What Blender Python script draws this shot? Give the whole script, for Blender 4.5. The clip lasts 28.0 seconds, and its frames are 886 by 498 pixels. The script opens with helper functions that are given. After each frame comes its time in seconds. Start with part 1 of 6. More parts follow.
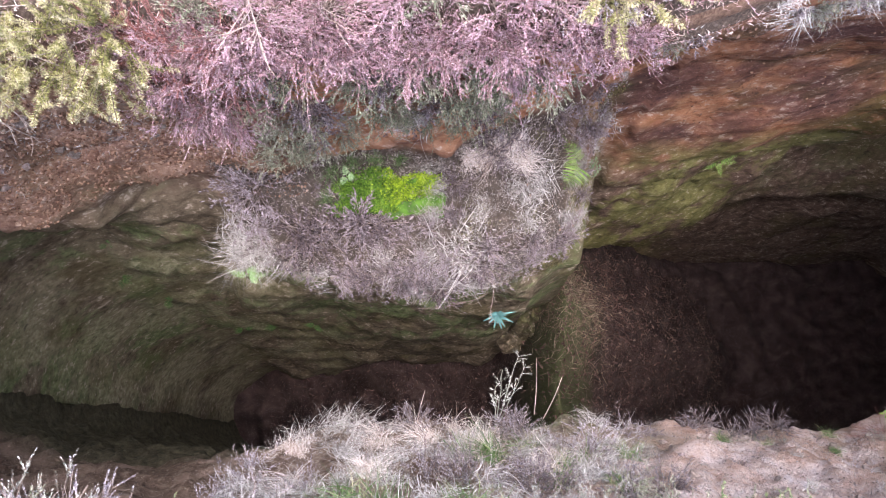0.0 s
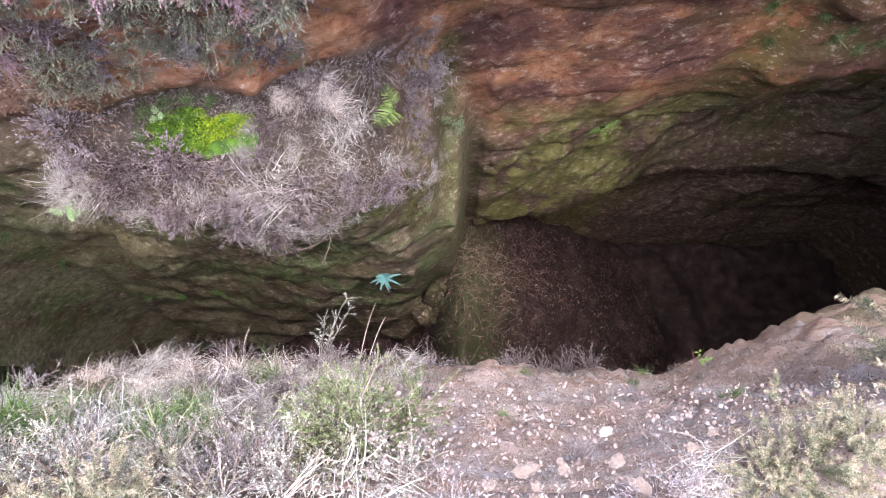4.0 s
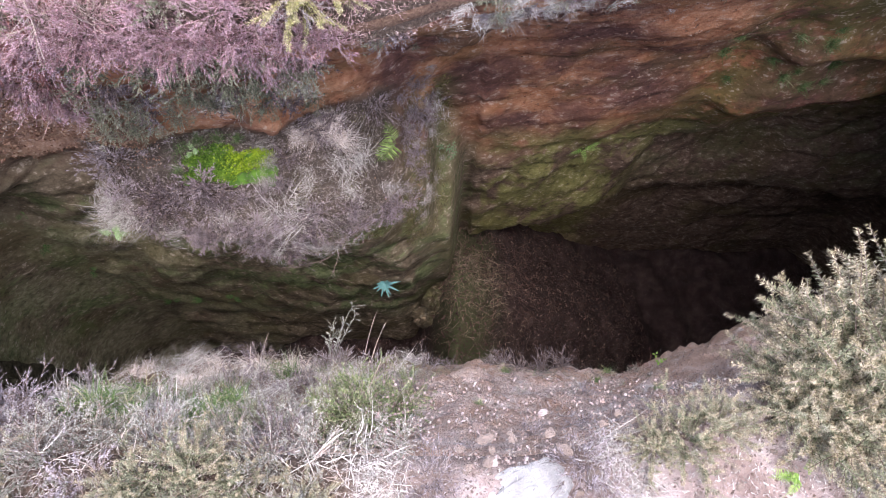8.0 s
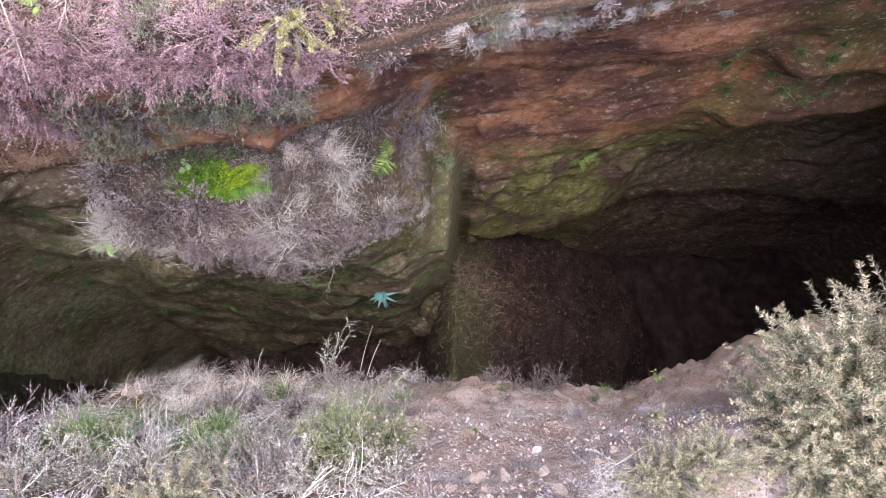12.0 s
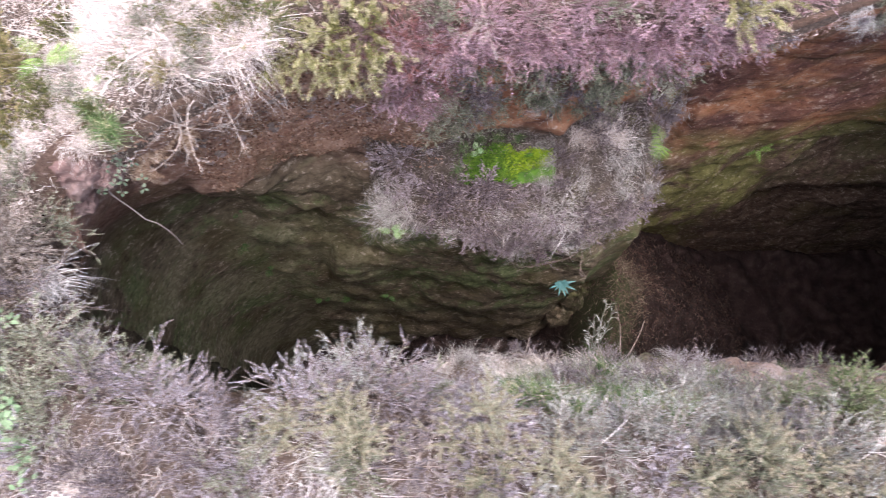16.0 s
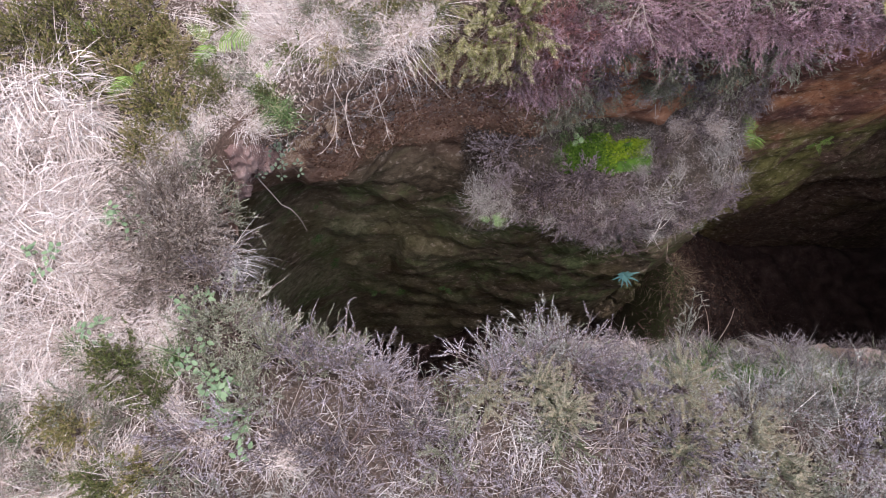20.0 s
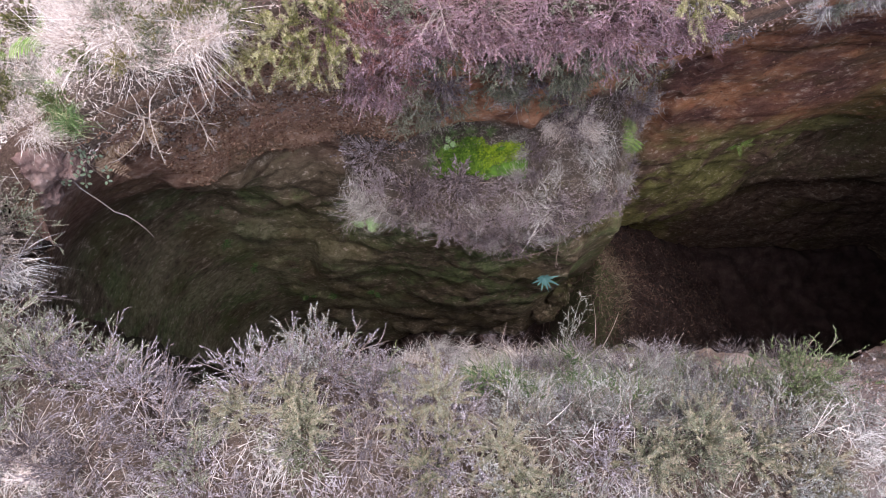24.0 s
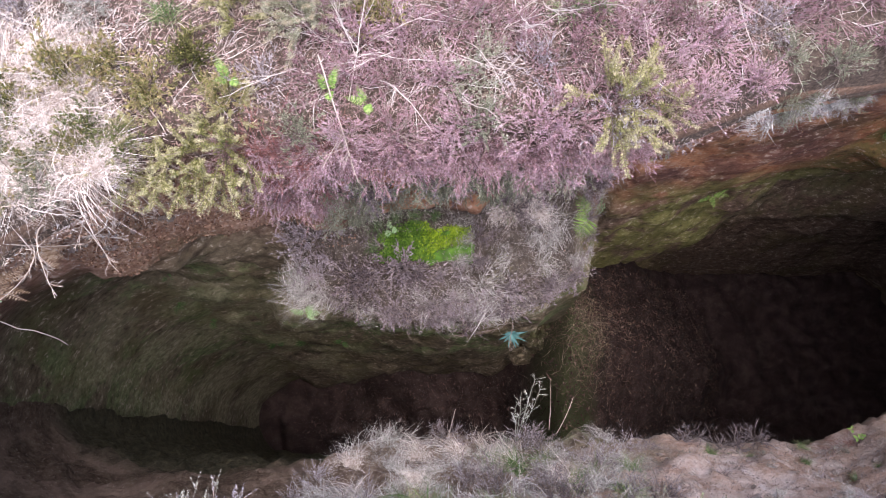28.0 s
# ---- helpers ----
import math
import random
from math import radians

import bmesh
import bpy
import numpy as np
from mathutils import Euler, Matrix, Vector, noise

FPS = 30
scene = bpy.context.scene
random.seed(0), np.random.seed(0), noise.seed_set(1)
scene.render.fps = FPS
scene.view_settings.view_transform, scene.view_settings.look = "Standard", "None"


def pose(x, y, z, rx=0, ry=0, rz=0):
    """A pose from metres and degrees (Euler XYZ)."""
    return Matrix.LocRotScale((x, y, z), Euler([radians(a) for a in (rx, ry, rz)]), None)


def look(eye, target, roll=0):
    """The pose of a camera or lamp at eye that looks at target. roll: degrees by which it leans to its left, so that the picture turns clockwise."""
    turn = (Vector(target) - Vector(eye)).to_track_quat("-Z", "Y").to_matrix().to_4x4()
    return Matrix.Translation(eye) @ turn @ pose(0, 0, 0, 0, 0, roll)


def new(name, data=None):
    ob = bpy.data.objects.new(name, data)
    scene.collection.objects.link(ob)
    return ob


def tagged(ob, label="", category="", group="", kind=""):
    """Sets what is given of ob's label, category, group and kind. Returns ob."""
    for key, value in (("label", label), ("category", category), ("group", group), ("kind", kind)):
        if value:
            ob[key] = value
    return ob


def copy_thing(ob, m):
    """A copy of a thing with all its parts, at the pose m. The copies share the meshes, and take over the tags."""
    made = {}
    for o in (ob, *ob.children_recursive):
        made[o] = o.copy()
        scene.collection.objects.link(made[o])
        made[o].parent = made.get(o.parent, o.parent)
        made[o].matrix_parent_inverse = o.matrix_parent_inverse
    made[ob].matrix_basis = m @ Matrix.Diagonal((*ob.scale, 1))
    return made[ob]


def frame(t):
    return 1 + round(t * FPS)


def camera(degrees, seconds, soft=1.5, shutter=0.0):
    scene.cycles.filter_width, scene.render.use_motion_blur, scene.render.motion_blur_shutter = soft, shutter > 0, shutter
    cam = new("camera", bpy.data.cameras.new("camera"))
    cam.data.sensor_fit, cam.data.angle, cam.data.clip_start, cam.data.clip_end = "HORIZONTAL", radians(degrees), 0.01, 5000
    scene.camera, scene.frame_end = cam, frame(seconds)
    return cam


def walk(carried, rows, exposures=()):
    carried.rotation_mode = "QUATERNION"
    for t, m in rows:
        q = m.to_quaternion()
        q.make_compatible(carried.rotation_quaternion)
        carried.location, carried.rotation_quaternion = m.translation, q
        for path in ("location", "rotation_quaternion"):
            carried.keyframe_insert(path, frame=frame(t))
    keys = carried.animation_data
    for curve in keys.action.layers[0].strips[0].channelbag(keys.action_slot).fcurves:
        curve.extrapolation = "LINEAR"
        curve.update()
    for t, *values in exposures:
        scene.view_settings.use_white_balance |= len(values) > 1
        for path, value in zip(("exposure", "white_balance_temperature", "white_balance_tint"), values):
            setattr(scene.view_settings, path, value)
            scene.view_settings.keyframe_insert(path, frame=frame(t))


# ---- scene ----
cam = camera(72.2, 28.0, soft=1.0, shutter=0.5)
METRES, EYE, TILT, LEAN, TURN = 13.0, 2.9, -72.0, 0.0, 0.0
ROWS = [
    (0.0, 0.0, 0.0, 0.0, 0.0, 0.0, -0.0),
    (0.5, -0.0045, -0.0021, 0.0038, 0.01, -0.02, -0.03),
    (1.0, 0.0033, -0.0053, 0.0033, -0.04, -0.08, -0.1),
    (1.5, 0.0369, -0.0097, -0.0041, 0.03, -0.08, -0.12),
    (2.0, 0.096, -0.013, -0.0169, 0.17, -0.02, -0.08),
    (2.5, 0.1467, -0.0128, -0.0318, 0.34, 0.05, -0.07),
    (3.0, 0.168, -0.0117, -0.0423, 0.34, 0.08, -0.03),
    (3.5, 0.1667, -0.0124, -0.0473, 0.29, 0.06, 0.0),
    (4.0, 0.1581, -0.0124, -0.0515, 0.28, 0.07, 0.01),
    (4.5, 0.1559, -0.027, -0.0519, 0.3, 0.03, -0.04),
    (6.5, 0.1617, -0.0922, -0.0391, 0.27, -0.04, -0.09),
    (7.0, 0.1624, -0.0962, -0.0392, 0.29, -0.05, -0.12),
    (7.5, 0.1643, -0.098, -0.0382, 0.3, -0.05, -0.15),
    (8.0, 0.1661, -0.0988, -0.0345, 0.3, -0.06, -0.18),
    (8.5, 0.1715, -0.0969, -0.0279, 0.31, -0.07, -0.22),
    (9.0, 0.1797, -0.095, -0.0189, 0.34, -0.06, -0.24),
    (9.5, 0.1873, -0.0926, -0.0093, 0.31, -0.09, -0.25),
    (10.0, 0.1892, -0.091, -0.006, 0.32, -0.08, -0.23),
    (10.5, 0.1856, -0.0912, -0.0078, 0.31, -0.08, -0.21),
    (11.0, 0.1797, -0.0916, -0.0124, 0.33, -0.06, -0.23),
    (11.5, 0.1757, -0.091, -0.0163, 0.33, -0.04, -0.25),
    (13.5, 0.1158, -0.0959, -0.0256, 0.32, 0.01, -0.25),
    (14.0, 0.079, -0.0985, -0.0285, 0.27, -0.02, -0.26),
    (14.5, 0.0373, -0.1021, -0.032, 0.22, 0.01, -0.26),
    (15.0, -0.0076, -0.105, -0.035, 0.13, 0.04, -0.28),
    (15.5, -0.0562, -0.1059, -0.037, 0.09, 0.07, -0.31),
    (16.0, -0.1075, -0.1067, -0.0386, 0.01, 0.08, -0.31),
    (16.5, -0.1591, -0.1081, -0.0395, -0.04, 0.09, -0.31),
    (17.0, -0.1994, -0.1095, -0.0415, -0.16, 0.06, -0.29),
    (17.5, -0.2119, -0.1124, -0.0458, -0.1, 0.02, -0.36),
    (18.0, -0.2114, -0.1148, -0.0503, -0.09, 0.01, -0.37),
    (18.5, -0.2084, -0.1157, -0.0523, -0.08, 0.02, -0.34),
    (19.0, -0.2086, -0.1159, -0.052, -0.1, 0.02, -0.3),
    (19.5, -0.2104, -0.1166, -0.0511, -0.11, 0.02, -0.26),
    (20.0, -0.2074, -0.1169, -0.0501, -0.06, -0.01, -0.27),
    (20.5, -0.1942, -0.1174, -0.0481, -0.04, -0.06, -0.32),
    (21.0, -0.1693, -0.1176, -0.0453, 0.03, -0.08, -0.32),
    (21.5, -0.1336, -0.1168, -0.0426, 0.08, -0.08, -0.31),
    (22.0, -0.1013, -0.1156, -0.0386, 0.05, -0.03, -0.26),
    (22.5, -0.0856, -0.1148, -0.0355, 0.04, -0.01, -0.16),
    (24.5, -0.0776, -0.1109, -0.0486, 0.08, 0.18, -0.01),
    (25.0, -0.0701, -0.1085, -0.0438, 0.08, 0.14, -0.01),
    (25.5, -0.0605, -0.1024, -0.0278, 0.12, 0.04, -0.01),
    (26.0, -0.0499, -0.0966, -0.0054, 0.1, 0.1, 0.06),
    (26.5, -0.0397, -0.091, 0.0185, 0.11, 0.03, 0.11),
    (27.0, -0.0325, -0.086, 0.0328, 0.15, -0.06, 0.11),
    (27.5, -0.0286, -0.0847, 0.0384, 0.14, -0.11, 0.12),
    (28.0, -0.0258, -0.0849, 0.04, 0.15, -0.09, 0.15),
]
walk(cam, [(t, pose(0, 0, EYE, TILT, LEAN, TURN) @ pose(METRES * x, METRES * y, METRES * z, 90 + pitch, roll, yaw)) for t, x, y, z, yaw, pitch, roll in ROWS],
     [(t, stops, 6350, 14) for t, stops in ((0.0, 2.85), (4.5, 2.85), (6.5, 2.45), (8.0, 2.4), (11.5, 2.45), (13.5, 2.5), (16.0, 2.35), (17.0, 2.25), (18.5, 1.85), (20.0, 1.55), (22.5, 1.62), (25.0, 1.98), (26.5, 2.1), (28.0, 2.2))])

# ---- light ----
world = bpy.data.worlds.new("overcast_sky")
scene.world = world
world.use_nodes = True
wn, wl = world.node_tree.nodes, world.node_tree.links
sky = wn.new("ShaderNodeTexSky")
sky.sky_type, sky.sun_disc = "NISHITA", False
sky.sun_elevation, sky.sun_rotation = radians(82), radians(138)
sky.dust_density, sky.air_density, sky.ozone_density = 4.0, 1.0, 1.0
wl.new(sky.outputs[0], wn["Background"].inputs[0])
wn["Background"].inputs[1].default_value = 0.09
sun_data = bpy.data.lights.new("sun", "SUN")
sun_data.energy, sun_data.angle, sun_data.color = 1.5, radians(78), (0.96, 0.965, 1.0)
sun = new("sun", sun_data)
sun.matrix_world = look((1.2, -1.3, 12.5), (0, 0, 0))


# ---- materials ----
def ramp(nt, fac, stops):
    node = nt.nodes.new("ShaderNodeValToRGB")
    node.color_ramp.elements[0].position, node.color_ramp.elements[0].color = stops[0][0], (*stops[0][1], 1)
    node.color_ramp.elements[1].position, node.color_ramp.elements[1].color = stops[-1][0], (*stops[-1][1], 1)
    for at, colour in stops[1:-1]:
        node.color_ramp.elements.new(at).color = (*colour, 1)
    nt.links.new(fac, node.inputs[0])
    return node.outputs[0]


def noise_of(nt, vector, scale, detail=6.0, rough=0.6, warp=0.0):
    node = nt.nodes.new("ShaderNodeTexNoise")
    node.inputs["Scale"].default_value, node.inputs["Detail"].default_value = scale, detail
    node.inputs["Roughness"].default_value, node.inputs["Distortion"].default_value = rough, warp
    nt.links.new(vector, node.inputs["Vector"])
    return node.outputs["Fac"]


def calc(nt, op, a, b=0.0, clamp=False):
    node = nt.nodes.new("ShaderNodeMath")
    node.operation, node.use_clamp = op, clamp
    for i, v in enumerate((a, b)):
        if isinstance(v, (int, float)):
            node.inputs[i].default_value = v
        else:
            nt.links.new(v, node.inputs[i])
    return node.outputs[0]


def band(nt, v, lo, hi):
    node = nt.nodes.new("ShaderNodeMapRange")
    node.interpolation_type = "SMOOTHSTEP"
    node.inputs["From Min"].default_value, node.inputs["From Max"].default_value = lo, hi
    nt.links.new(v, node.inputs[0])
    return node.outputs[0]


def blend(nt, fac, a, b, mode="MIX"):
    node = nt.nodes.new("ShaderNodeMix")
    node.data_type, node.blend_type = "RGBA", mode
    for sock, v in ((node.inputs[0], fac), (node.inputs[6], a), (node.inputs[7], b)):
        if isinstance(v, tuple):
            sock.default_value = (*v, 1)
        elif isinstance(v, float):
            sock.default_value = v
        else:
            nt.links.new(v, sock)
    return node.outputs[2]


def base_material(name, rough=0.9):
    mat = bpy.data.materials.new(name)
    mat.use_nodes = True
    nt = mat.node_tree
    bsdf = nt.nodes["Principled BSDF"]
    bsdf.inputs["Roughness"].default_value = rough
    bsdf.inputs["Specular IOR Level"].default_value = 0.25
    where = nt.nodes.new("ShaderNodeTexCoord").outputs["Object"]
    return mat, nt, bsdf, where


def add_bump(nt, bsdf, height, strength, distance):
    bump = nt.nodes.new("ShaderNodeBump")
    bump.inputs["Strength"].default_value, bump.inputs["Distance"].default_value = strength, distance
    nt.links.new(height, bump.inputs["Height"])
    nt.links.new(bump.outputs[0], bsdf.inputs["Normal"])


def rock_material(name, near=False):
    """Ochre and red-brown earth over shaly rock, with moss lower down and stony specks."""
    mat, nt, bsdf, where = base_material(name, 0.92)
    xyz = nt.nodes.new("ShaderNodeSeparateXYZ")
    nt.links.new(where, xyz.inputs[0])
    x, z = xyz.outputs[0], xyz.outputs[2]
    layered = where
    if not near:
        beds = nt.nodes.new("ShaderNodeMapping")
        beds.inputs["Scale"].default_value = (0.9, 0.9, 1.35)
        beds.inputs["Rotation"].default_value = (0, radians(6), 0)
        nt.links.new(where, beds.inputs[0])
        layered = beds.outputs[0]
    flake = noise_of(nt, layered, 6.0, 10, 0.74, 0.1)
    jitter = nt.nodes.new("ShaderNodeVectorMath")
    jitter.operation = "ADD"
    wander = nt.nodes.new("ShaderNodeTexNoise")
    wander.inputs["Scale"].default_value, wander.inputs["Detail"].default_value = 7.0, 4.0
    nt.links.new(where, wander.inputs["Vector"])
    small = nt.nodes.new("ShaderNodeVectorMath")
    small.operation = "SCALE"
    small.inputs["Scale"].default_value = 0.16
    nt.links.new(wander.outputs["Color"], small.inputs[0])
    nt.links.new(layered, jitter.inputs[0])
    nt.links.new(small.outputs[0], jitter.inputs[1])
    cells = []
    for size in (8.0, 23.0):
        cell = nt.nodes.new("ShaderNodeTexVoronoi")
        cell.inputs["Scale"].default_value = size
        nt.links.new(jitter.outputs[0], cell.inputs["Vector"])
        tone = nt.nodes.new("ShaderNodeSeparateColor")
        nt.links.new(cell.outputs["Color"], tone.inputs[0])
        cells.append((tone.outputs[0], cell.outputs["Distance"]))
    shard = cells[1][0]
    big = noise_of(nt, where, 0.7, 5, 0.6, 0.4)
    mid = noise_of(nt, where, 2.8, 9, 0.7, 0.25)
    fine = noise_of(nt, where, 9.0, 9, 0.74, 0.15)
    grit = noise_of(nt, where, 42.0, 4, 0.7)
    if near:
        earth = ramp(nt, mid, [(0.3, (0.31, 0.18, 0.13)), (0.46, (0.5, 0.35, 0.29)), (0.58, (0.62, 0.5, 0.47)), (0.72, (0.72, 0.66, 0.68))])
    else:
        mixed = calc(nt, "ADD", calc(nt, "MULTIPLY", mid, 0.5), calc(nt, "MULTIPLY", flake, 0.5))
        earth = ramp(nt, mixed, [(0.33, (0.16, 0.06, 0.033)), (0.44, (0.34, 0.14, 0.072)), (0.53, (0.47, 0.23, 0.13)), (0.66, (0.58, 0.37, 0.26))])
    shale = ramp(nt, fine if near else flake, [(0.3, (0.042, 0.031, 0.021)), (0.5, (0.15, 0.115, 0.078)), (0.68, (0.29, 0.235, 0.17))])
    plum = ramp(nt, fine if near else flake, [(0.3, (0.055, 0.026, 0.026)), (0.52, (0.14, 0.065, 0.056)), (0.72, (0.32, 0.21, 0.175))])
    col = earth if near else blend(nt, band(nt, big, 0.4, 0.62), earth, plum)
    shift = calc(nt, "ADD", calc(nt, "MULTIPLY", big, 2.4), calc(nt, "MULTIPLY", band(nt, x, 1.2, 3.0), 3.2))
    if not near:
        rubble = ramp(nt, fine, [(0.3, (0.1, 0.05, 0.036)), (0.5, (0.28, 0.165, 0.125)), (0.7, (0.46, 0.34, 0.28))])
        col = blend(nt, calc(nt, "MULTIPLY", band(nt, x, -1.0, -2.0), 0.85), col, rubble)
    deep = band(nt, calc(nt, "ADD", z, shift), -1.0, -2.8)
    col = blend(nt, deep, col, shale)
    moss_col = ramp(nt, fine, [(0.3, (0.04, 0.055, 0.018)), (0.5, (0.14, 0.18, 0.075)), (0.7, (0.27, 0.32, 0.15))])
    patch = noise_of(nt, where, 1.1, 7, 0.66, 0.6)
    moss = calc(nt, "MULTIPLY", band(nt, patch, 0.45, 0.6), band(nt, calc(nt, "ADD", z, calc(nt, "MULTIPLY", band(nt, x, 1.2, 3.0), 2.0)), -2.9, -4.9))
    low = band(nt, z, -9.0, -11.5)
    moss = calc(nt, "MULTIPLY", moss, calc(nt, "SUBTRACT", 1.0, low))
    moss = calc(nt, "MULTIPLY", moss, calc(nt, "SUBTRACT", 1.0, calc(nt, "MULTIPLY", band(nt, x, 2.2, 3.2), 0.25)))
    col = blend(nt, calc(nt, "MULTIPLY", moss, 0.85), col, moss_col)
    if not near:
        col = blend(nt, calc(nt, "MULTIPLY", calc(nt, "MULTIPLY", band(nt, x, 2.0, 3.2), deep), 0.45), col, plum)
    bank = calc(nt, "MULTIPLY", band(nt, x, 5.4, 6.6), calc(nt, "MULTIPLY", band(nt, z, -7.5, -6.0), band(nt, mid, 0.4, 0.52)))
    col = blend(nt, calc(nt, "MULTIPLY", bank, 0.75), col, (0.085, 0.085, 0.02))
    prow = calc(nt, "MULTIPLY", calc(nt, "MULTIPLY", band(nt, x, 1.5, 1.9), band(nt, x, 2.6, 2.2)), calc(nt, "MULTIPLY", band(nt, z, -3.0, -3.6), band(nt, mid, 0.36, 0.5)))
    col = blend(nt, calc(nt, "MULTIPLY", prow, 0.5), col, (0.13, 0.12, 0.06))
    if not near:
        # pale mossy patches that paint extra brightness onto the underlit left wall
        left_lift = calc(nt, "MULTIPLY", calc(nt, "MULTIPLY", band(nt, x, -1.6, -3.2), band(nt, z, -4.6, -6.0)), band(nt, noise_of(nt, where, 0.8, 8, 0.62, 0.3), 0.4, 0.56))
        col = blend(nt, calc(nt, "MULTIPLY", left_lift, 0.75), col, ramp(nt, fine, [(0.3, (0.1, 0.092, 0.05)), (0.5, (0.28, 0.255, 0.16)), (0.7, (0.47, 0.43, 0.3))]))
        seam = calc(nt, "MULTIPLY", calc(nt, "MULTIPLY", band(nt, z, -2.6, -3.4), band(nt, z, -5.9, -4.9)), calc(nt, "MULTIPLY", band(nt, x, 1.9, 2.9), band(nt, big, 0.36, 0.52)))
        col = blend(nt, calc(nt, "MULTIPLY", seam, 0.6), col, plum)
        olive = calc(nt, "MULTIPLY", calc(nt, "MULTIPLY", band(nt, z, -5.2, -6.3), band(nt, x, 2.5, 3.1)), calc(nt, "MULTIPLY", band(nt, x, 7.0, 5.9), band(nt, patch, 0.4, 0.54)))
        col = blend(nt, calc(nt, "MULTIPLY", olive, 0.75), col, ramp(nt, flake, [(0.3, (0.06, 0.058, 0.014)), (0.5, (0.2, 0.19, 0.06)), (0.7, (0.36, 0.34, 0.13))]))
    film = calc(nt, "MULTIPLY", band(nt, noise_of(nt, where, 0.9, 4, 0.5), 0.5, 0.62), 0.1 if near else 0.35)
    col = blend(nt, film, col, (0.1, 0.085, 0.025))
    specks = band(nt, grit, 0.56 if near else 0.64, 0.72)
    col = blend(nt, calc(nt, "MULTIPLY", specks, 0.55), col, (0.42, 0.33, 0.26))
    if near:
        brown = ramp(nt, fine, [(0.3, (0.06, 0.037, 0.027)), (0.52, (0.17, 0.115, 0.085)), (0.72, (0.28, 0.22, 0.18))])
        col = blend(nt, band(nt, calc(nt, "ADD", x, calc(nt, "MULTIPLY", big, 1.6)), 2.4, 0.6), col, brown)
        col = blend(nt, calc(nt, "MULTIPLY", band(nt, big, 0.5, 0.62), 0.7), col, (0.38, 0.27, 0.22))
    chips = band(nt, noise_of(nt, where, 24.0, 5, 0.7, 0.2), 0.57, 0.66) if near else band(nt, calc(nt, "MULTIPLY", shard, band(nt, flake, 0.44, 0.6)), 0.62, 0.8)
    col = blend(nt, calc(nt, "MULTIPLY", chips, 0.5), col, (0.5, 0.41, 0.35))
    # shade of small hollows painted as near-black where the noise is low
    pit_shade = band(nt, noise_of(nt, where, 15.0, 6, 0.7, 0.3) if near else flake, 0.42, 0.33)
    col = blend(nt, calc(nt, "MULTIPLY", pit_shade, 0.3 if near else 0.6), col, (0.035, 0.022, 0.018))
    if not near:
        tint = ramp(nt, calc(nt, "ADD", calc(nt, "MULTIPLY", cells[0][0], 0.45), calc(nt, "MULTIPLY", cells[1][0], 0.55)), [(0.0, (0.62, 0.58, 0.56)), (0.5, (1.0, 1.0, 1.0)), (1.0, (1.3, 1.3, 1.32))])
        col = blend(nt, 0.55, col, tint, "MULTIPLY")
        turf = band(nt, calc(nt, "ADD", z, calc(nt, "MULTIPLY", fine, 0.5)), -0.3, -0.1)
        col = blend(nt, calc(nt, "MULTIPLY", turf, 0.9), col, ramp(nt, grit, [(0.3, (0.05, 0.03, 0.022)), (0.55, (0.13, 0.082, 0.06)), (0.75, (0.24, 0.17, 0.13))]))
        # dark brown across the ledge's span and height
        ledge_dark = calc(nt, "MULTIPLY", calc(nt, "MULTIPLY", band(nt, x, -2.5, -2.2), band(nt, x, 1.7, 1.3)), calc(nt, "MULTIPLY", band(nt, z, -2.5, -2.8), band(nt, z, -3.9, -3.5)))
        col = blend(nt, ledge_dark, col, ramp(nt, fine, [(0.3, (0.03, 0.022, 0.017)), (0.7, (0.1, 0.075, 0.06))]))
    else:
        # mossy dark rock below the lip, with the slot's shade painted in
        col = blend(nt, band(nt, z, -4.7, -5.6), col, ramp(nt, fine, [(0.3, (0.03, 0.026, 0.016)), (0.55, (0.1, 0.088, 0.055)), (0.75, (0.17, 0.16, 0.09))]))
    nt.links.new(col, bsdf.inputs["Base Color"])
    height = calc(nt, "ADD", calc(nt, "MULTIPLY", fine, 1.0 if near else 0.5), calc(nt, "MULTIPLY", grit, 0.35 if near else 0.15))
    if not near:
        slabs = calc(nt, "ADD", calc(nt, "MULTIPLY", cells[0][0], 0.3), calc(nt, "MULTIPLY", cells[1][0], 0.14))
        height = calc(nt, "ADD", height, calc(nt, "ADD", calc(nt, "MULTIPLY", flake, 0.5), slabs))
    add_bump(nt, bsdf, height, 1.0, 0.12 if near else 0.045)
    return mat


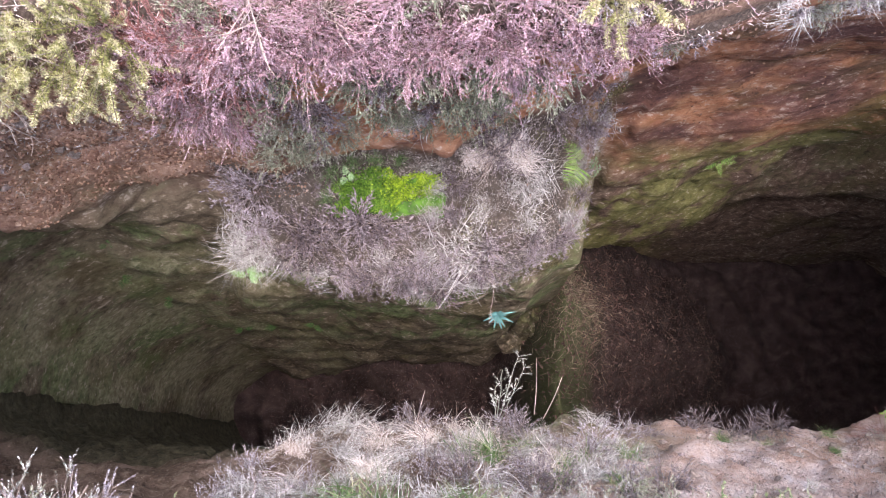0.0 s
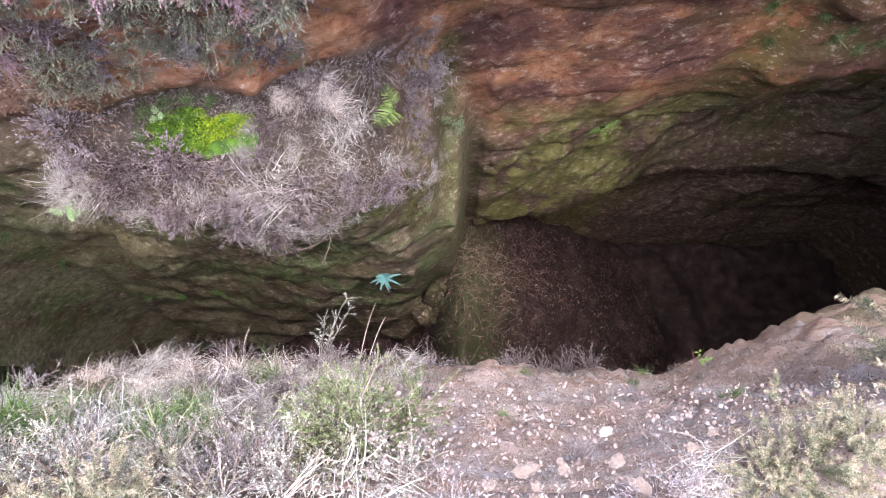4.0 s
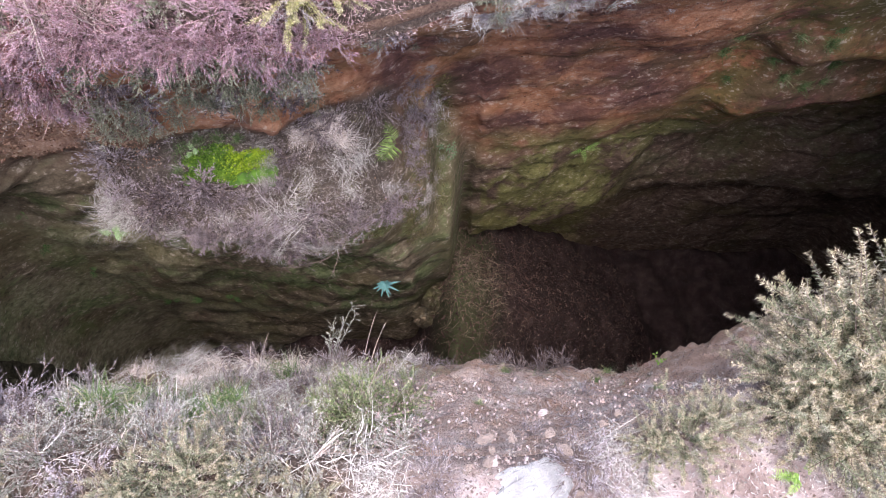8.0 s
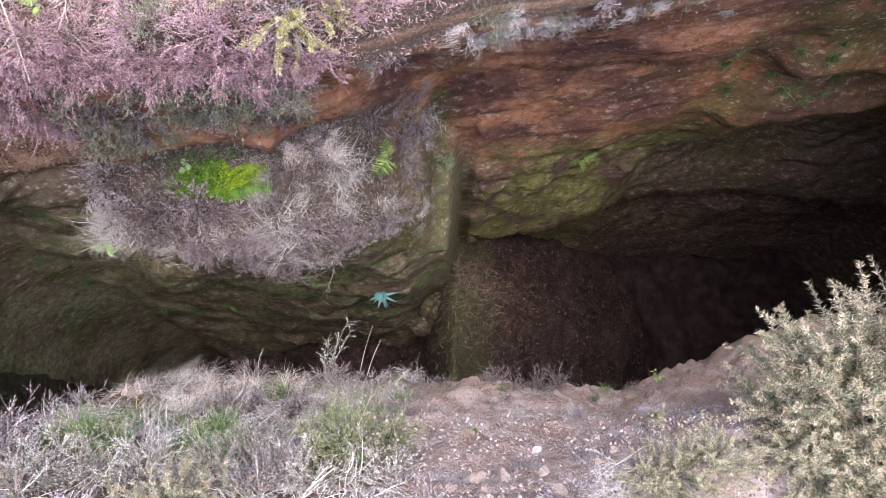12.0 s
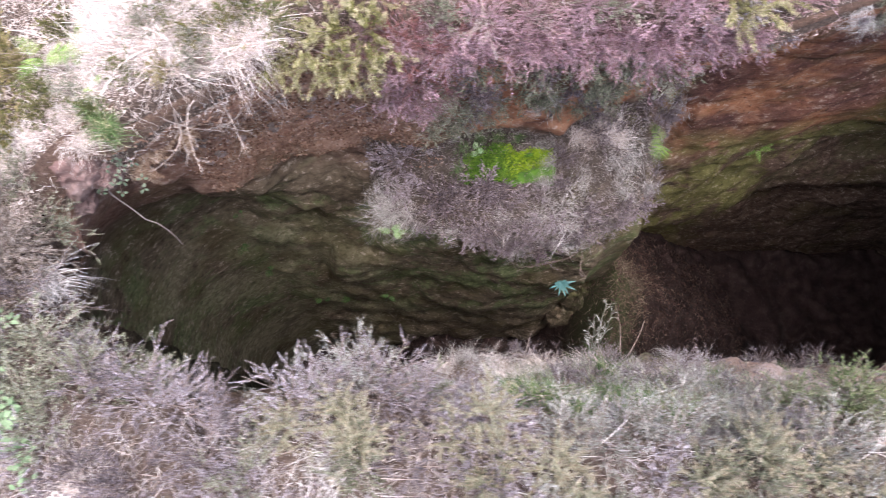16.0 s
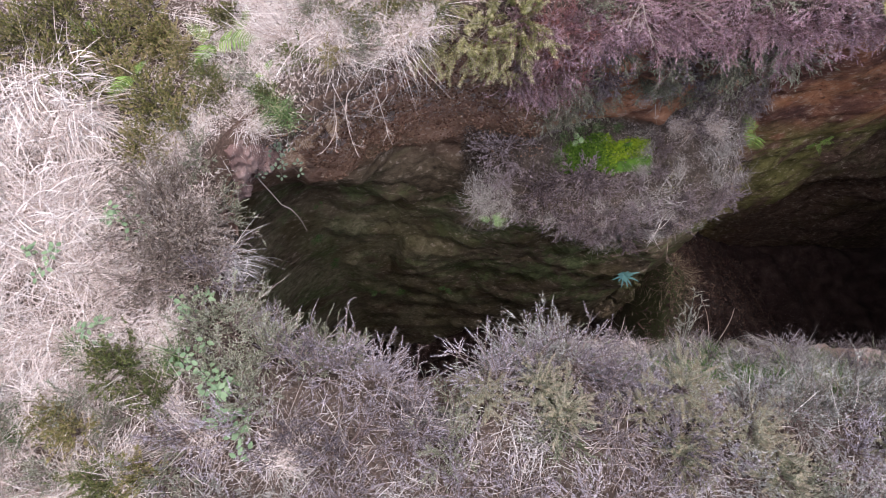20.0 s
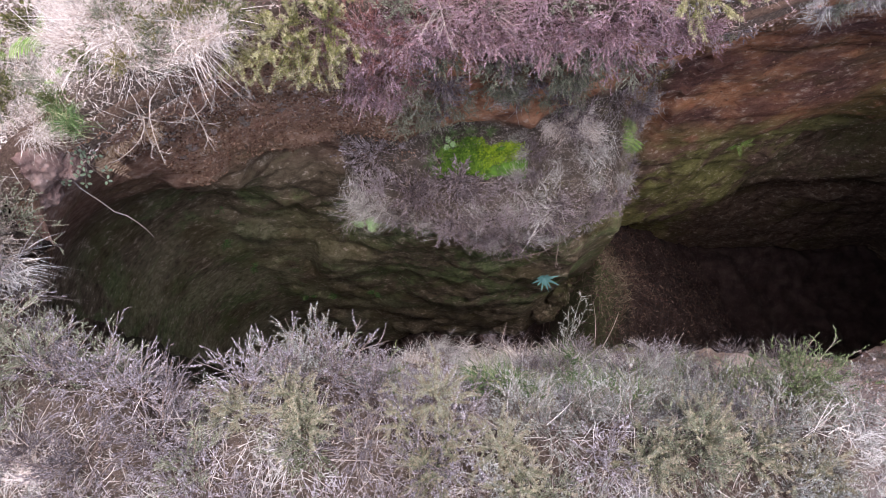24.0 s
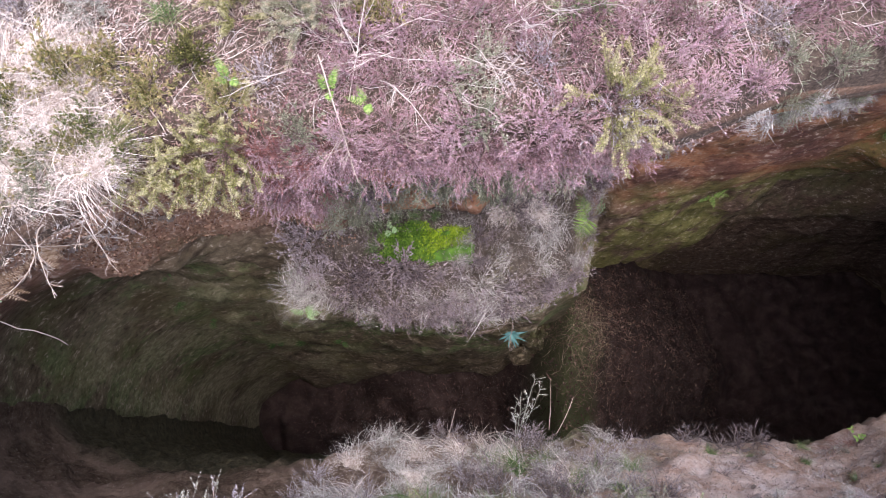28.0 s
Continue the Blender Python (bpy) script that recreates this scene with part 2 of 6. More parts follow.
def soil_material(name, peat=False, mossy=False):
    """Pinkish stony soil under the heath, with peat and gravel."""
    mat, nt, bsdf, where = base_material(name, 0.95)
    mid = noise_of(nt, where, 2.2, 8, 0.65, 0.4)
    grit = noise_of(nt, where, 38.0, 5, 0.75)
    col = ramp(nt, mid, [(0.3, (0.13, 0.085, 0.072)), (0.5, (0.27, 0.205, 0.19)), (0.68, (0.41, 0.35, 0.345))])
    col = blend(nt, calc(nt, "MULTIPLY", band(nt, grit, 0.58, 0.7), 0.6), col, (0.47, 0.42, 0.41))
    if peat:
        dark = ramp(nt, grit, [(0.35, (0.04, 0.027, 0.02)), (0.55, (0.1, 0.07, 0.055)), (0.7, (0.2, 0.155, 0.13))])
        axes = nt.nodes.new("ShaderNodeSeparateXYZ")
        nt.links.new(where, axes.inputs[0])
        col = blend(nt, calc(nt, "MAXIMUM", band(nt, calc(nt, "ADD", axes.outputs[0], mid), 2.6, 1.9), band(nt, axes.outputs[1], 0.3, 0.9)), col, dark)
    if mossy:
        axes = nt.nodes.new("ShaderNodeSeparateXYZ")
        nt.links.new(where, axes.inputs[0])
        edge = calc(nt, "ADD", axes.outputs[0], calc(nt, "MULTIPLY", noise_of(nt, where, 1.6, 5, 0.6), 1.6))
        green = nt.nodes.new("ShaderNodeMix")
        green.data_type = "RGBA"
        green.inputs[6].default_value, green.inputs[7].default_value = (0.028, 0.032, 0.014, 1), (0.1, 0.105, 0.048, 1)
        nt.links.new(grit, green.inputs[0])
        col = blend(nt, calc(nt, "MULTIPLY", band(nt, edge, 4.5, 3.6), band(nt, axes.outputs[0], 1.6, 2.2)), col, green.outputs[2])
    nt.links.new(col, bsdf.inputs["Base Color"])
    add_bump(nt, bsdf, grit, 0.8, 0.03)
    return mat


def leaf_material(name, stops, rough=0.75, mottled=0.25, through_light=0.0):
    """Plant matter: every sprig or blade has its own shade."""
    mat, nt, bsdf, where = base_material(name, rough)
    geo = nt.nodes.new("ShaderNodeNewGeometry")
    info = nt.nodes.new("ShaderNodeObjectInfo")
    big = noise_of(nt, where, 9.0, 4, 0.6)
    fac = calc(nt, "ADD", geo.outputs["Random Per Island"], calc(nt, "MULTIPLY", calc(nt, "SUBTRACT", big, 0.5), mottled * 4.0))
    fac = calc(nt, "ADD", fac, calc(nt, "MULTIPLY", calc(nt, "SUBTRACT", info.outputs["Random"], 0.5), mottled * 1.5), True)
    col = ramp(nt, fac, stops)
    nt.links.new(col, bsdf.inputs["Base Color"])
    if through_light:
        bsdf.inputs["Transmission Weight"].default_value = 0.0
        bsdf.inputs["Subsurface Weight"].default_value = 0.0
        thin = nt.nodes.new("ShaderNodeBsdfTranslucent")
        mixer = nt.nodes.new("ShaderNodeMixShader")
        mixer.inputs[0].default_value = through_light
        nt.links.new(col, thin.inputs[0])
        nt.links.new(bsdf.outputs[0], mixer.inputs[1])
        nt.links.new(thin.outputs[0], mixer.inputs[2])
        nt.links.new(mixer.outputs[0], nt.nodes["Material Output"].inputs[0])
    return mat


ROCK = rock_material("shaly_rock_and_ochre_earth")
NEAR_ROCK = rock_material("stony_bank_earth", True)
SOIL = soil_material("stony_heath_soil")
HEATH = soil_material("peaty_heath_soil", True)
DEBRIS = soil_material("shade_dark_plum_debris", False, True)
# plum debris colours lowered to stand in for the pit's deep shade
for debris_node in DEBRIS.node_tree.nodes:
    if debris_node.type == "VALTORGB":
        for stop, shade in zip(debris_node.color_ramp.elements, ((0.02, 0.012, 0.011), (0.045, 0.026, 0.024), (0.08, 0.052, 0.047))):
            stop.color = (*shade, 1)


# ---- shape of the cut ----
def step(a, b, x):
    t = np.clip((np.asarray(x, float) - a) / (b - a), 0, 1)
    return t * t * (3 - 2 * t)


LEFT_END, RIGHT_END, MIDLINE = -4.5, 9.5, 0.7


def far_rows(x):
    """Heights and the far wall's distance at each of them: rim, earth band, ledge, overhung wall."""
    shelf = step(-2.45, -2.0, x) * (1 - step(1.35, 1.7, x))
    body = step(-2.45, -2.0, x) * (1 - step(1.7, 2.02, x))
    lobe = step(-0.95, -0.5, x)
    right = step(2.2, 2.52, x)
    high = step(1.76, 2.04, x)
    away = step(2.5, 10, x)
    knob = step(6.4, 7.4, x) * (1 - 0.5 * step(8.8, 10.5, x))
    rim = 1.5 + 0.9 * step(-4.2, -2.2, x) + 0.1 * step(0, 2, x) + 0.4 * step(1.3, 2.8, x) + 0.6 * step(2.5, 6, x)
    earth = 2.05 + 0.25 * step(-4.0, -3.4, x) * (1 - step(-2.4, -1.4, x)) + 0.45 * step(-4, -2.2, x) + 0.35 * step(-2.0, -0.8, x) + 0.2 * step(-0.2, 0.5, x) + 0.8 * step(0.3, 2.8, x) + 0.65 * step(3, 9, x)
    back = earth + 0.15 + 0.1 * step(1, 3, x) - 0.2 * knob
    front = (1 - shelf) * (back + 0.25) + shelf * (1.95 + 1.2 * step(0.6, 2.2, x))
    front = front - 0.35 * knob
    foot = (1 - body) * (2.8 - 0.1 * step(-3.6, -2.6, x) + 1.75 * high + 0.8 * away) + body * (2.5 - 0.45 * lobe + 1.05 * step(0.6, 2.2, x))
    under = 0.45 * front + 0.55 * foot
    wall = 2.62 - 0.22 * step(-2.5, -0.5, x) + 0.45 * step(1.2, 2.2, x) + 1.6 * right + 1.35 * away
    lower = 2.42 - 0.05 * step(-3, -1, x) + 0.5 * step(0.8, 2.2, x) + 1.6 * right + 1.1 * away
    deep = 2.2 + 0.6 * step(0.8, 2.2, x) + 2.9 * right + 0.6 * away
    hollow = wall + 0.75 * step(6.0, 7.0, x) * (1 - 0.9 * step(8.4, 10.2, x))
    lower = lower + 0.35 * step(5.4, 6.6, x) * (1 - step(8.4, 10.2, x))
    return [(-0.05, rim + 0.2), (-0.3, rim), (-1.9, earth), (-2.75, back), (-3.3, front), (-3.9, under), (-4.8, foot - 0.5 * knob), (-6.6, wall - 0.15 * knob), (-7.9, hollow), (-10.4, lower), (-11.4, lower + 0.7 * right), (-14.0, deep), (-19.0, deep)]


def near_rows(x):
    left = step(-1.6, -2.3, x)
    notch = np.exp(-((np.asarray(x, float) + 2.72) / 0.35) ** 4)
    rim = -0.85 + 0.5 * step(2.6, 4.4, x) + 0.3 * step(-1.2, -1.8, x) - 0.4 * notch
    return [(-0.05, rim - 0.2), (-0.3, rim), (-2.0, -0.5 + 0.25 * step(3, 5, x) + 0.3 * step(4.5, 6, x) - 0.35 * left), (-3.2, -0.12 + 0.55 * step(4, 6, x) - 0.45 * left),
            (-4.4, -0.1 + 0.25 * step(-2.4, -0.4, x) + 0.85 * step(4.5, 7.5, x) - 0.2 * left), (-5.2, -0.1 + 0.1 * step(-2.4, -0.4, x) + 0.75 * step(4.5, 7.5, x) - 0.1 * left),
            (-7.0, -0.15 + 0 * x), (-11.0, -0.2 + 0 * x), (-19.0, -0.4 + 0 * x)]


def along(rows, z, dip=0.0):
    """The wall's distance at the heights z (a column), for each x (a row); dip lowers the ledge."""
    z = np.asarray(z, float)[:, None]
    z = z + np.asarray(dip) * np.clip(1 - np.abs(z + 3.3) / 1.3, 0, 1) ** 0.6 + 0 * rows[0][1][None, :]
    z = np.clip(z, rows[-1][0], rows[0][0])
    out = np.zeros(z.shape)
    for (z0, y0), (z1, y1) in zip(rows, rows[1:]):
        t = np.clip((z0 - z) / (z0 - z1), 0, 1)
        t = 0.5 * t + 0.5 * t * t * (3 - 2 * t)
        out = np.where((z <= z0) & (z >= z1), y0 * (1 - t) + y1 * t, out)
    return out


def dipped(side, x):
    """How far the ledge sinks at its end."""
    return 0.45 * step(0.9, 1.5, x) * (1 - step(1.45, 1.8, x)) if side == "far" else 0.0


def closed(x, y, z):
    """Draws the walls together at both ends of the cut."""
    end = LEFT_END - 1.6 * step(-0.5, -3.8, z)
    stop = RIGHT_END + 7.5 * step(-2.0, -7.0, z)
    w = np.clip((x - end) / (0.8 + 0.5 * step(-1.0, -4.0, z)), 0, 1) ** 0.36 * np.sqrt(np.clip((stop - x) / 1.6, 0, 1))
    return MIDLINE + (y - MIDLINE) * w


def wall_y(side, x, z):
    """The bare wall's distance at one place."""
    xs, zs = np.array([float(x)]), np.array([float(z)])
    rows = far_rows(xs) if side == "far" else near_rows(xs)
    return float(closed(xs, along(rows, zs, dipped(side, xs)), zs[:, None])[0, 0])


def rough_at(p, scale=1.0):
    """Bulges, breaks and bedding of the rock, in metres."""
    v = Vector(p)
    bulge = noise.fractal(v * 0.45, 1.0, 2.0, 3) * 0.2
    warp = v + 0.3 * noise.noise_vector(v * 0.9)
    far_apart, _ = noise.voronoi(Vector((warp.x * 0.8, warp.y * 1.2, warp.z * 1.1)))
    block = (far_apart[1] - far_apart[0]) * 0.2
    far_apart, _ = noise.voronoi((warp + 0.1 * noise.noise_vector(v * 3)) * 3.1)
    chip = (far_apart[1] - far_apart[0]) * 0.045
    chop = noise.fractal(v * 3.3, 0.8, 2.0, 6) * 0.06
    across = (v.x + 3.55) - 0.22 * (v.z + 7.4)
    slab = 0.22 * float(step(-0.12, 0.04, across)) * float(step(-8.6, -8.0, v.z)) * float(step(-6.5, -6.8, v.z)) * float(step(1.6, 0.3, across))
    return (bulge - block - chip + chop - slab) * scale


def crumbly_at(p):
    """Lumps and slips of the earthy near bank, in metres."""
    v = Vector(p)
    far_apart, _ = noise.voronoi((v + 0.2 * noise.noise_vector(v * 1.5)) * 2.4)
    return noise.fractal(v * 0.6, 1.0, 2.0, 3) * 0.14 + noise.fractal(v * 2.2, 0.7, 2.0, 5) * 0.11 - (far_apart[1] - far_apart[0]) * 0.09 + 0.03


def shape_at(p, side):
    return rough_at(p) if side == "far" else crumbly_at(p)


def ground_z(x, y):
    """Height of the heath beside the cut."""
    left = 1 - float(step(-5.5, -3.6, x))
    base = -0.22 * left
    if y > MIDLINE:
        base += 0.08 * max(0, min(y - 2.2, 6)) + 0.03 * max(0, min(y - 8, 60))
    base += 0.1 * noise.fractal(Vector((x * 0.55, y * 0.55, 3.1)), 1.0, 2.0, 4)
    return base + 0.02 * noise.noise(Vector((x * 4, y * 4, 0)))


def outward(first, stop, n, grow):
    """Steps that widen from first to stop."""
    k = np.array([grow ** i for i in range(n)])
    return first + (stop - first) * np.cumsum(k) / k.sum()


def mesh_of(name, verts, faces, smooth=True):
    data = bpy.data.meshes.new(name)
    verts, faces = np.asarray(verts, np.float32), np.asarray(faces, np.int32)
    data.vertices.add(len(verts))
    data.vertices.foreach_set("co", verts.ravel())
    n = faces.shape[1]
    data.loops.add(faces.size)
    data.loops.foreach_set("vertex_index", faces.ravel())
    data.polygons.add(len(faces))
    data.polygons.foreach_set("loop_start", np.arange(0, faces.size, n, dtype=np.int32))
    data.polygons.foreach_set("loop_total", np.full(len(faces), n, np.int32))
    data.polygons.foreach_set("use_smooth", np.full(len(faces), smooth))
    data.update(calc_edges=True)
    data.validate()
    return data


def grid_faces(rows, cols, flip=False):
    i = np.arange(rows * cols).reshape(rows, cols)
    f = np.stack([i[:-1, :-1], i[:-1, 1:], i[1:, 1:], i[1:, :-1]], -1).reshape(-1, 4)
    return f[:, ::-1] if flip else f


XS = np.concatenate([outward(-6.4, -30, 8, 1.5)[::-1], np.arange(-6.4, 8.5, 0.055), outward(8.5, 13.5, 40, 1.02), outward(13.5, 40, 8, 1.5)])
ZS = np.concatenate([np.arange(-0.05, -8.0, -0.055), np.arange(-8.0, -19.0, -0.14), [-19.0]])


def calm(x, z, side):
    """Fades the roughness out towards the rim, and on the overgrown ledge."""
    c = min(1.0, max(0.0, (-0.3 - z) * 1.3))
    if side == "far" and -2.4 < x < 1.7 and -4.0 < z < -2.6:
        c *= 0.75
    if side == "far":
        c *= 0.3 + 0.7 * float(step(-5.4, -4.2, x))
    if side == "far" and 1.5 < x < 2.7 and z < -2.4:
        c *= 0.5
    if side == "far" and z > -7.5:
        c *= 1 - 0.5 * float(step(-7.5, -5.5, z)) * (float(step(2.5, 3.2, x)) + 0.6 * (1 - float(step(-1.5, 0, x))) * float(step(-3.5, -2.0, z)))
    return c


def build_wall(side, material):
    rows = far_rows(XS) if side == "far" else near_rows(XS)
    y = closed(XS[None, :], along(rows, ZS, dipped(side, XS)), ZS[:, None])
    sign = 1 if side == "far" else -1
    pts = []
    for j, z in enumerate(ZS):
        for i, x in enumerate(XS):
            d = shape_at((x, y[j, i], z), side)
            d = (d - 0.05) * calm(x, z, side)
            sunk = 0.5 if z > -0.6 and not LEFT_END < x < RIGHT_END else 0.0
            pts.append((x, y[j, i] + sign * d, z + 0.25 * d - sunk))
    ob = new("wall_" + side, mesh_of("wall_" + side, pts, grid_faces(len(ZS), len(XS), side == "far")))
    ob.data.materials.append(material)
    return ob


def build_ground():
    """One sheet of heath on all sides of the cut, out to the horizon."""
    xs = np.concatenate([outward(-30, -900, 9, 1.7)[::-1], XS, outward(40, 900, 9, 1.7)])
    top = np.array([-0.3])
    far = closed(xs, along(far_rows(xs), top)[0], -0.3)
    near = closed(xs, along(near_rows(xs), top)[0], -0.3)
    steps = np.concatenate([[0.0, 0.05], np.arange(0.1, 3.0, 0.08), outward(3.0, 900, 24, 1.4)])
    verts, faces, start = [], [], 0
    for edge, sign in ((far, 1), (near, -1)):
        for s in steps:
            for x, e in zip(xs, edge):
                y = e + sign * s
                z = ground_z(x, y) if s < 60 else 1.5
                open_here = min(1.0, abs(e - MIDLINE) * 4)
                drop = (0.45 if s < 0.01 else 0.15 if s < 0.06 else 0.04 if s < 0.11 else 0.0) * open_here
                verts.append((x, y, z - drop))
        faces.append(grid_faces(len(steps), len(xs), sign < 0) + start)
        start = len(verts)
    ob = new("ground", mesh_of("ground", verts, np.concatenate(faces)))
    ob.data.materials.append(HEATH)
    return ob


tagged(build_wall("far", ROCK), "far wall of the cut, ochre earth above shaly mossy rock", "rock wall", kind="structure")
tagged(build_wall("near", NEAR_ROCK), "near bank of the cut, stony brown earth above undercut rock darkened for shade", "earth bank", kind="structure")
tagged(build_ground(), "stony heath soil round the open cut", "ground", kind="structure")


def floor_z(x, y):
    """Debris heaped below the ledge's end, running down into the covered side."""
    side = 0.55 * abs(y - 2.7)
    z = -9.0 - side - 1.35 * max(0.0, min(x, 5.5) - 2.4) - 1.0 * max(0.0, min(x, 14) - 5.5)
    pit = -13.6 - 1.4 * (1 - float(step(-3.6, -1.2, x))) + 0.5 * (y - 2.0)
    z = z + (pit - z) * (1 - float(step(1.2, 2.5, x)))
    n = noise.fractal(Vector((x, y, 1.7)) * 0.6, 0.9, 2.0, 6)
    return max(z, -17.8) + 0.5 * n + 0.12 * noise.noise(Vector((x * 3, y * 3, 0)))


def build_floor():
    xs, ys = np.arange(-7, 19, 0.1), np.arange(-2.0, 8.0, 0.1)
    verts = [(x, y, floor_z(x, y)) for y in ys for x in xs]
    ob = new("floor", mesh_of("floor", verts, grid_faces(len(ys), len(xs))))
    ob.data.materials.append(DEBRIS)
    return ob


tagged(build_floor(), "debris slope at the bottom of the cut, coloured dark for shade", "rubble floor", kind="structure")


# ---- plants: building blocks ----
def unit(v):
    return v / np.maximum(np.linalg.norm(v, axis=-1, keepdims=True), 1e-9)


def sideways(d):
    """Two directions square to each of the directions d."""
    other = np.where(np.abs(d[..., 2:3]) < 0.9, np.array([0, 0, 1.0]), np.array([1.0, 0, 0]))
    a = unit(np.cross(d, other))
    return a, np.cross(d, a)


def cones(p0, p1, r, sides=3):
    """Slim three-sided spikes from p0 to p1."""
    n = len(p0)
    a, b = sideways(unit(p1 - p0))
    r = np.broadcast_to(np.asarray(r, float), (n,))[:, None]
    rings = [p0 + r * (a * math.cos(k * 2 * math.pi / sides) + b * math.sin(k * 2 * math.pi / sides)) for k in range(sides)]
    verts = np.stack(rings + [p1], 1).reshape(-1, 3)
    base = np.arange(n)[:, None] * (sides + 1)
    faces = np.concatenate([base + np.array([[k, (k + 1) % sides, sides]]) for k in range(sides)])
    return verts, faces


def leaflets_at(rng, p0, p1, width):
    """Small pointed leaves from p0 to p1, turned all ways."""
    n = len(p0)
    a, b = sideways(unit(p1 - p0))
    th = rng.uniform(0, math.pi, n)[:, None]
    s = (a * np.cos(th) + b * np.sin(th)) * np.broadcast_to(np.asarray(width, float), (n,))[:, None] * 0.5
    low = p0 + (p1 - p0) * 0.2
    verts = np.stack([low - s, low + s, p1], 1).reshape(-1, 3)
    return verts, np.arange(n * 3).reshape(n, 3)


def tubes(lines, r0, r1, sides=3):
    """Tapered stems along lines (n, k, 3)."""
    n, k, _ = lines.shape
    d = unit(np.gradient(lines, axis=1))
    a, b = sideways(d)
    t = np.linspace(0, 1, k)[None, :, None]
    r0 = np.broadcast_to(np.asarray(r0, float), (n,))[:, None, None]
    r1 = np.broadcast_to(np.asarray(r1, float), (n,))[:, None, None]
    r = r0 + (r1 - r0) * t
    ring = np.stack([lines + r * (a * math.cos(s * 2 * math.pi / sides) + b * math.sin(s * 2 * math.pi / sides)) for s in range(sides)], 2)
    verts = ring.reshape(-1, 3)
    i = np.arange(n * k * sides).reshape(n, k, sides)
    q = i[:, :-1], i[:, 1:]
    faces = []
    for s in range(sides):
        e = (s + 1) % sides
        faces.append(np.stack([q[0][..., s], q[0][..., e], q[1][..., e]], -1).reshape(-1, 3))
        faces.append(np.stack([q[0][..., s], q[1][..., e], q[1][..., s]], -1).reshape(-1, 3))
    return verts, np.concatenate(faces)


def ribbons(lines, width, shape, rng):
    """Leaf blades along lines (n, k, 3); shape gives the width at each of the k places."""
    n, k, _ = lines.shape
    d = unit(np.gradient(lines, axis=1))
    a, b = sideways(d)
    turn = rng.uniform(0, math.pi, n)[:, None, None]
    s = a * np.cos(turn) + b * np.sin(turn)
    w = np.broadcast_to(np.asarray(width, float), (n,))[:, None, None] * np.asarray(shape)[None, :, None] * 0.5
    verts = np.stack([lines - s * w, lines + s * w], 2).reshape(-1, 3)
    i = np.arange(n * k * 2).reshape(n, k, 2)
    faces = []
    for c in (0,):
        p, q, r, t = i[:, :-1, c], i[:, :-1, c + 1], i[:, 1:, c + 1], i[:, 1:, c]
        faces += [np.stack([p, q, r], -1).reshape(-1, 3), np.stack([p, r, t], -1).reshape(-1, 3)]
    return verts, np.concatenate(faces)


def bundle(pieces):
    verts, faces, n = [], [], 0
    for v, f in pieces:
        verts.append(v)
        faces.append(f + n)
        n += len(v)
    return np.concatenate(verts), np.concatenate(faces)


def part(name, shape, material, parent, label="", smooth=False):
    """Links one mesh as a part of a thing."""
    ob = new(name, mesh_of(name, *shape, smooth=smooth))
    ob.data.materials.append(material)
    ob.parent = parent
    return tagged(ob, label) if label else ob


def thing(name, label, category, group=""):
    return tagged(new(name), label, category, group)


def fan(rng, n, low, high, lean=(0, 0, 0)):
    """n directions that spread between two angles from upright."""
    th, ph = np.radians(rng.uniform(low, high, n)), rng.uniform(0, 2 * math.pi, n)
    d = np.stack([np.sin(th) * np.cos(ph), np.sin(th) * np.sin(ph), np.cos(th)], -1)
    return unit(d + np.array(lean))


def arcs(rng, start, d, length, droop, k=5, wobble=0.06):
    """Lines that leave start along d and bend downwards."""
    n = len(d)
    t = np.linspace(0, 1, k)[None, :, None]
    length = np.broadcast_to(np.asarray(length, float), (n,))[:, None, None]
    droop = np.broadcast_to(np.asarray(droop, float), (n,))[:, None, None]
    side = rng.normal(0, wobble, (n, 1, 3))
    lines = start[:, None, :] + d[:, None, :] * length * t + side * length * t * t
    lines[..., 2] -= (droop * length * t * t)[..., 0]
    return lines


def on_lines(rng, lines, per, lo, hi):
    """Points along the lines with the direction there: n * per of each."""
    n, k, _ = lines.shape
    t = rng.uniform(lo, hi, (n, per)) * (k - 1)
    i = np.minimum(t.astype(int), k - 2)
    f = (t - i)[..., None]
    rows = np.arange(n)[:, None]
    a, b = lines[rows, i], lines[rows, i + 1]
    return (a + (b - a) * f).reshape(-1, 3), unit(b - a).reshape(-1, 3), (t / (k - 1)).reshape(-1)


STRAW = leaf_material("dry_straw_grass", [(0.0, (0.2, 0.14, 0.115)), (0.25, (0.46, 0.365, 0.32)), (0.6, (0.68, 0.58, 0.53)), (1.0, (0.84, 0.77, 0.73))], 0.7)
GREY_STRAW = leaf_material("weathered_grey_straw", [(0.0, (0.13, 0.11, 0.1)), (0.35, (0.29, 0.26, 0.24)), (0.7, (0.44, 0.4, 0.38)), (1.0, (0.6, 0.56, 0.54))], 0.75, 0.35)
GREEN_GRASS = leaf_material("green_grass", [(0.0, (0.05, 0.085, 0.025)), (0.5, (0.1, 0.16, 0.055)), (0.8, (0.17, 0.22, 0.09)), (1.0, (0.4, 0.36, 0.22))], 0.6)
PINK_HEATHER = leaf_material("faded_pink_heather", [(0.0, (0.11, 0.047, 0.053)), (0.35, (0.32, 0.17, 0.19)), (0.7, (0.42, 0.255, 0.3)), (1.0, (0.55, 0.38, 0.44))], 0.85, 0.4)
LEDGE_HEATHER = leaf_material("grey_lilac_ledge_heather", [(0.0, (0.05, 0.036, 0.038)), (0.35, (0.155, 0.117, 0.127)), (0.7, (0.275, 0.22, 0.245)), (1.0, (0.43, 0.37, 0.395))], 0.85, 0.4)
